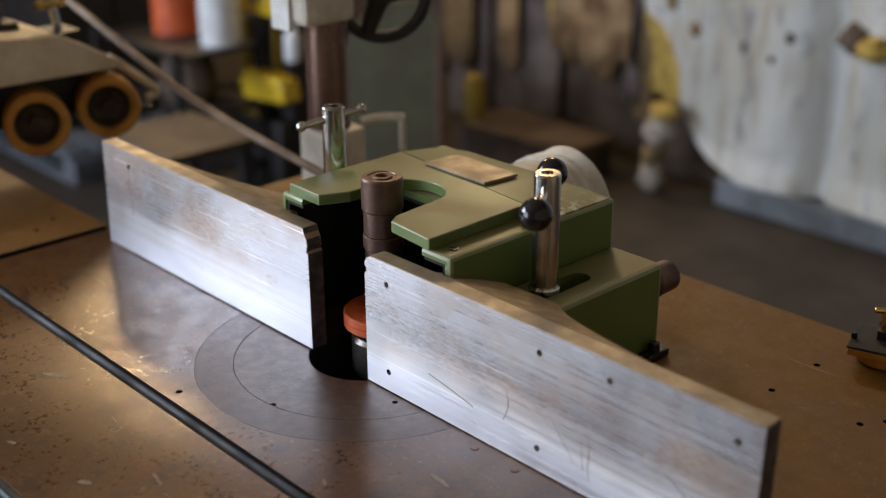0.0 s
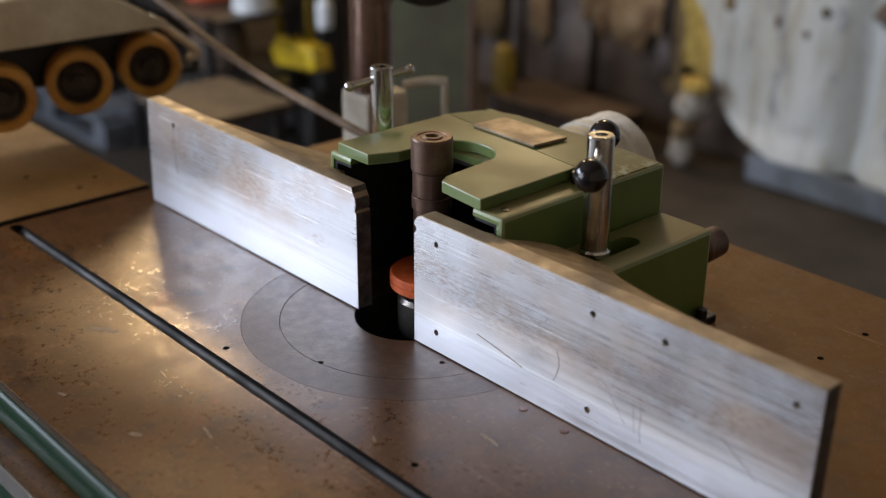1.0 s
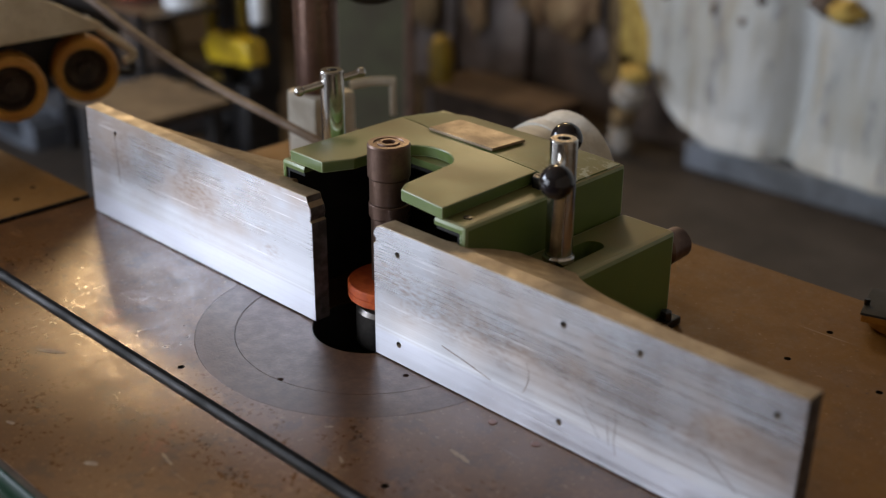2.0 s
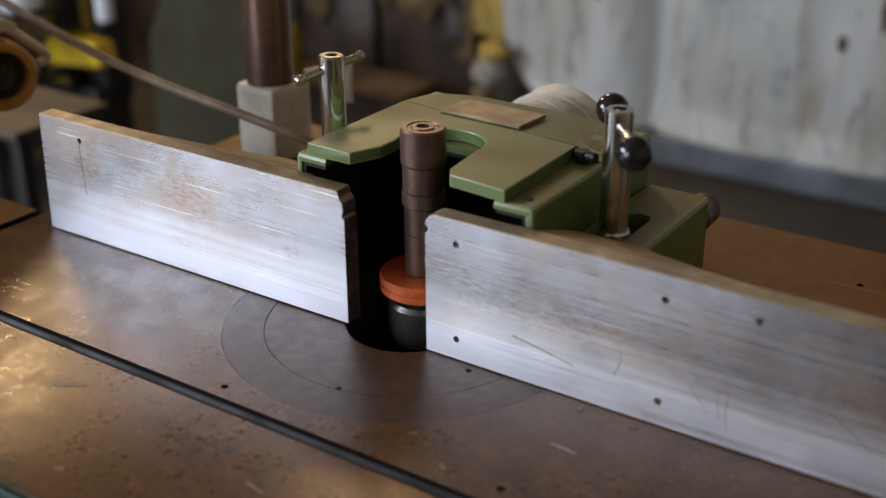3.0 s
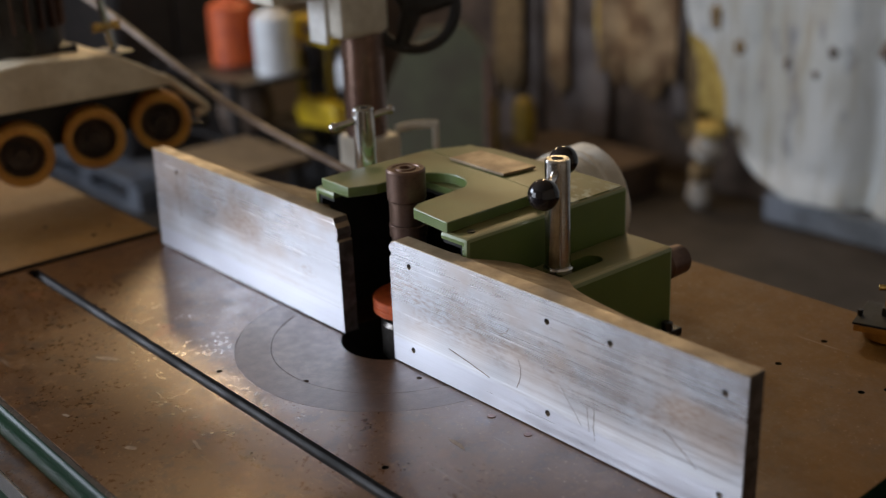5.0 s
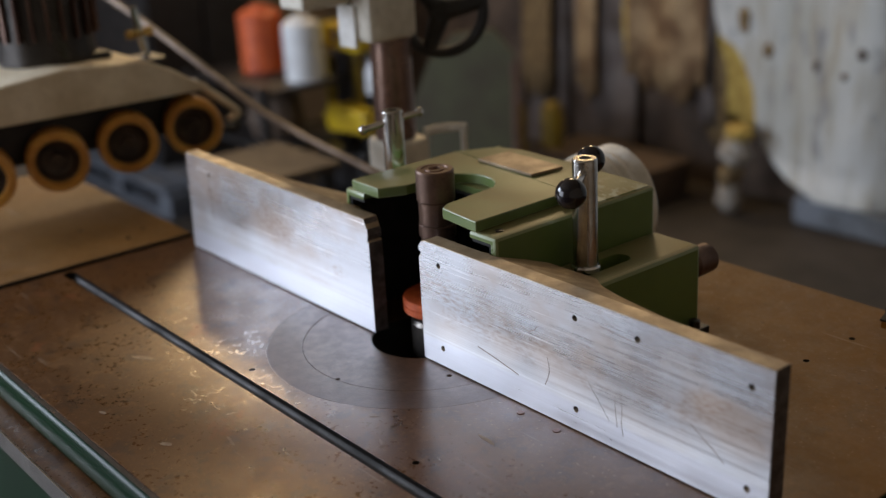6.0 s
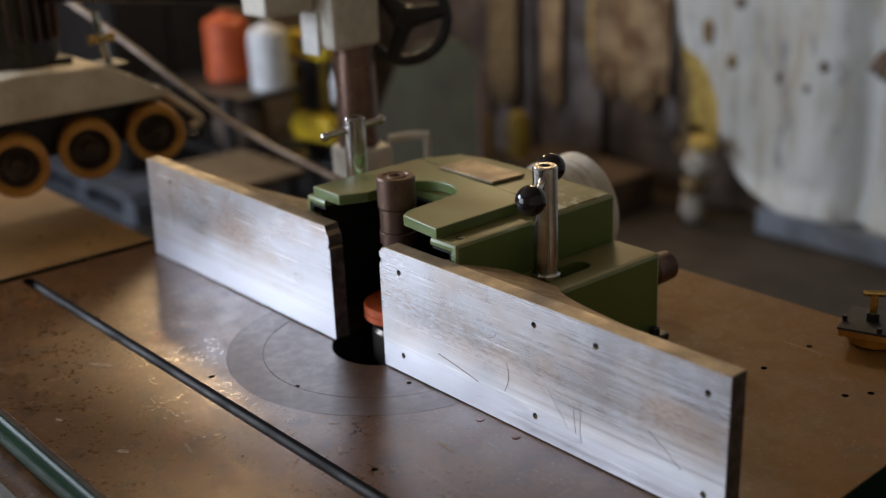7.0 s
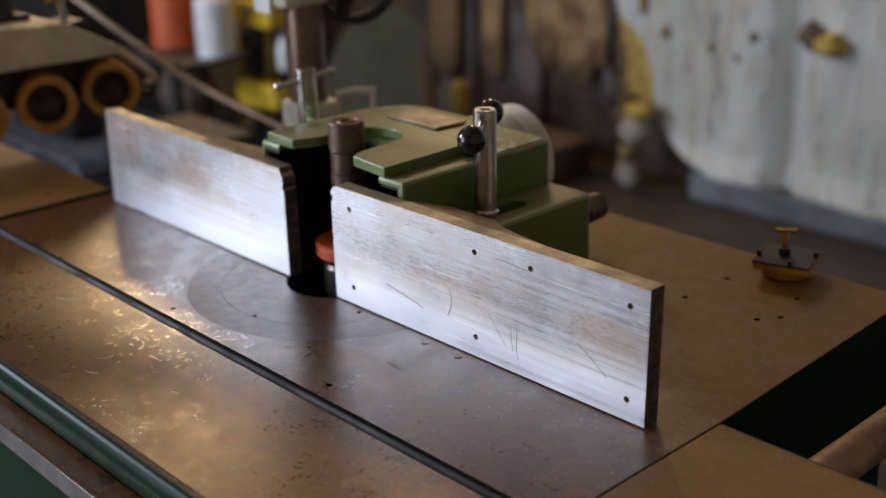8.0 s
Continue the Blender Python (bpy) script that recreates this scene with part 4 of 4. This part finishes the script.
part("guard_hook", tube([(-0.79, 0.22, 0.943), (-0.79, 0.252, 0.936), (-0.79, 0.258, 0.946), (-0.79, 0.252, 0.956)], 0.006, 10), DARKSTEEL, feeder)
motor = part("motor", rod((-0.86, -0.02, 1.085), (-0.86, -0.02, 1.30), 0.075, seg=36, edge=0.006), DARKSTEEL, feeder, "dark finned motor")
for i in range(22):
    a = 2 * math.pi * i / 22
    p = Vector((-0.86 + 0.076 * math.cos(a), -0.02 + 0.076 * math.sin(a), 0))
    part("fin", box((p.x - 0.007, p.y - 0.0016, 1.13), (p.x + 0.007, p.y + 0.0016, 1.28), turn=Matrix.Rotation(a, 4, "Z")), BROWNTUBE, motor)
part("swivel", box((-0.90, -0.06, 1.06), (-0.80, 0.06, 1.10), 0.006), NEARBLACK, feeder, "black swivel bracket")
lock = part("lock_screw", rod((-0.800, 0.117, 1.077), (-0.800, 0.103, 1.160), 0.0060, seg=14), CHROME, feeder, "bright lock screw")
part("wing_bar", rod((-0.800, 0.086, 1.118), (-0.800, 0.130, 1.120), 0.0070, seg=14, edge=0.001), BRASS, lock, "brass cross bar")
part("screw_block", box((-0.83, 0.097, 1.080), (-0.77, 0.137, 1.081), 0.004), NEARBLACK, feeder)

cable = thing("electric_cable", (-0.70, 0.22, TOP), "tan rubber electric cable slung from wall to table", "cable")
part("flex", tube([(-3.49, -0.02, 1.93), (-2.2, 0.09, 1.50), (-1.5, 0.15, 1.27), (-1.15, 0.185, 1.160), (-0.94, 0.20, 1.097), (-0.65, 0.20, 1.017), (-0.50, 0.20, 0.988), (-0.36, 0.205, 0.967), (-0.28, 0.225, 0.944), (-0.24, 0.27, 0.910), (-0.20, 0.30, 0.8765)], 0.0058, 12), CORD, cable)

# ---------------------------------------------------------------- things in the workshop behind
cabinet = thing("tool_cabinet", (-3.18, 1.34, FLOOR + 0.105), "tall black steel tool cabinet standing on a pallet", "cabinet")
part("body", box((-3.42, 1.12, FLOOR + 0.1055), (-2.95, 1.56, 1.55), 0.008), NEARBLACK, cabinet)
part("door", box((-2.949, 1.13, 0.30), (-2.935, 1.335, 1.52), 0.004), NEARBLACK, cabinet)
part("door", box((-2.949, 1.345, 0.30), (-2.935, 1.55, 1.52), 0.004), NEARBLACK, cabinet)

pallet = thing("pallet", (-3.1, 1.25, FLOOR), "grey-blue plastic pallet lying on workshop floor", "pallet")
for x in (-3.48, -3.10, -2.72):
    part("block", box((x - 0.04, 1.0, FLOOR), (x + 0.04, 1.6, FLOOR + 0.085), 0.004), PALLET, pallet)
part("bottom_rail", box((-3.49, 0.995, FLOOR), (-2.70, 1.06, FLOOR + 0.016), 0.002), PALLET, pallet)
for k in range(6):
    part("slat", box((-3.49, 0.995 + 0.105 * k, FLOOR + 0.085), (-2.70, 1.075 + 0.105 * k, FLOOR + 0.105), 0.002), PALLET, pallet)

bench = thing("low_bench", (-1.50, 0.80, FLOOR), "low dusty plywood bench with dark steel legs", "bench")
part("top", box((-1.66, 0.60, 0.622), (-1.36, 0.84, 0.640), 0.003), WOOD, bench)
for x in (-1.63, -1.39):
    for y in (0.63, 0.81):
        part("leg", box((x - 0.015, y - 0.015, FLOOR), (x + 0.015, y + 0.015, 0.622), 0.002), NEARBLACK, bench)

shelf = thing("storage_shelf", (-2.40, 1.25, FLOOR), "dark steel shelf holding workshop containers", "shelf")
for z in (0.28, 0.46, 0.646):
    part("board", box((-2.65, 1.12, z - 0.015), (-2.15, 1.385, z), 0.002), NEARBLACK, shelf)
for x in (-2.635, -2.165):
    for y in (1.108, 1.397):
        part("upright", box((x - 0.012, y - 0.012, FLOOR), (x + 0.012, y + 0.012, 0.66)), NEARBLACK, shelf)
for x, z, m, r, h, lab in ((-2.471, 0.646, REDORANGE, 0.072, 0.210, "red-orange plastic canister on shelf"), (-2.223, 0.646, WHITE, 0.060, 0.200, "tall white plastic canister on shelf")):
    can = thing("canister", (x, 1.30, z), lab, "canister")
    part("body", lathe([(0, 0), (r, 0), (r, h * 0.86), (r * 0.8, h * 0.93), (r * 0.45, h * 0.95), (r * 0.45, h), (0, h)], (x, 1.30, z + 0.0005), seg=28), m, can)
rolls = thing("sack", (-2.34, 1.25, 0.46), "slumped dusty brown paper sack on shelf", "sack")
part("body", lathe([(0, 0), (0.08, 0), (0.095, 0.05), (0.08, 0.12), (0.05, 0.15), (0, 0.155)], (-2.34, 1.25, 0.4602), seg=14), DARKBOARD, rolls)

yel = thing("yellow_machine", (-1.98, 1.42, FLOOR), "yellow and black wheeled workshop machine", "machine")
top_housing = part("head", box((-2.268, 1.400, 0.727), (-2.067, 1.470, 0.807), 0.010), YELLOW, yel, "yellow top housing")
part("dial", rod((-2.173, 1.3995, 0.777), (-2.173, 1.390, 0.777), 0.018, seg=20), GREYBOARD, top_housing, "grey round dial")
part("mast", box((-2.280, 1.412, 0.419), (-2.263, 1.442, 0.700), 0.004), OCHRE, yel, "yellow upright frame")
part("mast", box((-2.110, 1.412, 0.448), (-2.107, 1.442, 0.721), 0.004), OCHRE, yel, "yellow upright frame")
part("core", box((-2.303, 1.450, 0.350), (-2.081, 1.550, 0.723), 0.01), NEARBLACK, yel, "black core")
part("bottle", lathe([(0, 0), (0.022, 0), (0.025, 0.01), (0.025, 0.07), (0.014, 0.09), (0.012, 0.10), (0, 0.10)], (-2.021, 1.42, 0.608), seg=20), WHITE, yel, "white plastic bottle")
part("tank", prism([(u, w) for u, w in ((-2.233, 0.519), (-2.196, 0.561), (-2.013, 0.553), (-1.998, 0.487), (-2.208, 0.469))], 1.36, 1.43, "y", 0.008), YELLOW, yel, "yellow rounded tank")
part("low_guard", box((-2.363, 1.380, 0.404), (-2.168, 1.430, 0.427), 0.008), OCHRE, yel, "dirty yellow lower guard")
part("foot", box((-2.366, 1.40, 0.17), (-2.081, 1.54, 0.404), 0.02), NEARBLACK, yel)
for y in (1.385, 1.555):
    part("wheel", rod((-2.228, y - 0.015, FLOOR + 0.06), (-2.228, y + 0.015, FLOOR + 0.06), 0.06, seg=24, edge=0.01), BLACK, yel)

panel = thing("leaning_panel", (-1.75, 1.50, FLOOR), "dull green metal panel leaning beside yellow machine", "panel")
lean = bmesh.new()
front = [(0.0, 0.145), (0.0, 0.56), (0.06, 0.70), (0.14, 0.78), (0.26, 0.79), (0.32, 0.72), (0.33, 0.145)]
for d in (0.0, 0.03):
    lean.faces.new([lean.verts.new((-1.86 + 0.71 * u - 0.71 * d - 0.12 * (z - 0.145), 1.42 + 0.71 * u + 0.71 * d + 0.12 * (z - 0.145), z + 0.001)) for u, z in front])
lean.verts.ensure_lookup_table()
for i in range(7):
    j = (i + 1) % 7
    lean.faces.new((lean.verts[i], lean.verts[j], lean.verts[7 + j], lean.verts[7 + i]))
part("sheet", lean, DULLGREEN, panel)
part("stiffener", tube([(-1.63, 1.655, 0.2), (-1.67, 1.690, 0.5), (-1.695, 1.715, 0.70)], 0.012, 8), BROWNTUBE, panel, "rusty edge stiffener")

for k, (x, y) in enumerate(((-2.125, 2.095), (-2.035, 2.195))):
    cyl = thing("gas_bottle", (x, y, FLOOR), "yellow gas bottle standing by wall", "gas bottle", "yellow gas bottles")
    part("body", lathe([(0, 0), (0.037, 0), (0.040, 0.01), (0.040, 0.24), (0.034, 0.272), (0.016, 0.290), (0, 0.295)], (x, y, FLOOR + 0.001), seg=28), OCHRE, cyl)
    part("valve", rod((x, y, FLOOR + 0.295), (x, y, FLOOR + 0.315), 0.012, seg=14), DARKSTEEL, cyl, "dark valve")
crate = thing("crate", (-1.8, 2.25, FLOOR), "dark wooden crate with clutter on floor", "crate")
part("body", box((-2.06, 2.15, FLOOR + 0.001), (-1.56, 2.37, 0.262), 0.006), DARKBOARD, crate)
for z in (FLOOR + 0.004, FLOOR + 0.044, FLOOR + 0.084):
    part("slat", box((-2.065, 2.138, z), (-1.555, 2.1495, z + 0.034), 0.002), DARKBOARD, crate)
for x in (-2.04, -1.61):
    part("batten", box((x, 2.126, FLOOR + 0.002), (x + 0.03, 2.1375, 0.262), 0.002), GREYBOARD, crate, "grey upright batten")
part("lid", box((-2.07, 2.125, 0.2625), (-1.55, 2.38, 0.273), 0.003), DARKBOARD, crate)
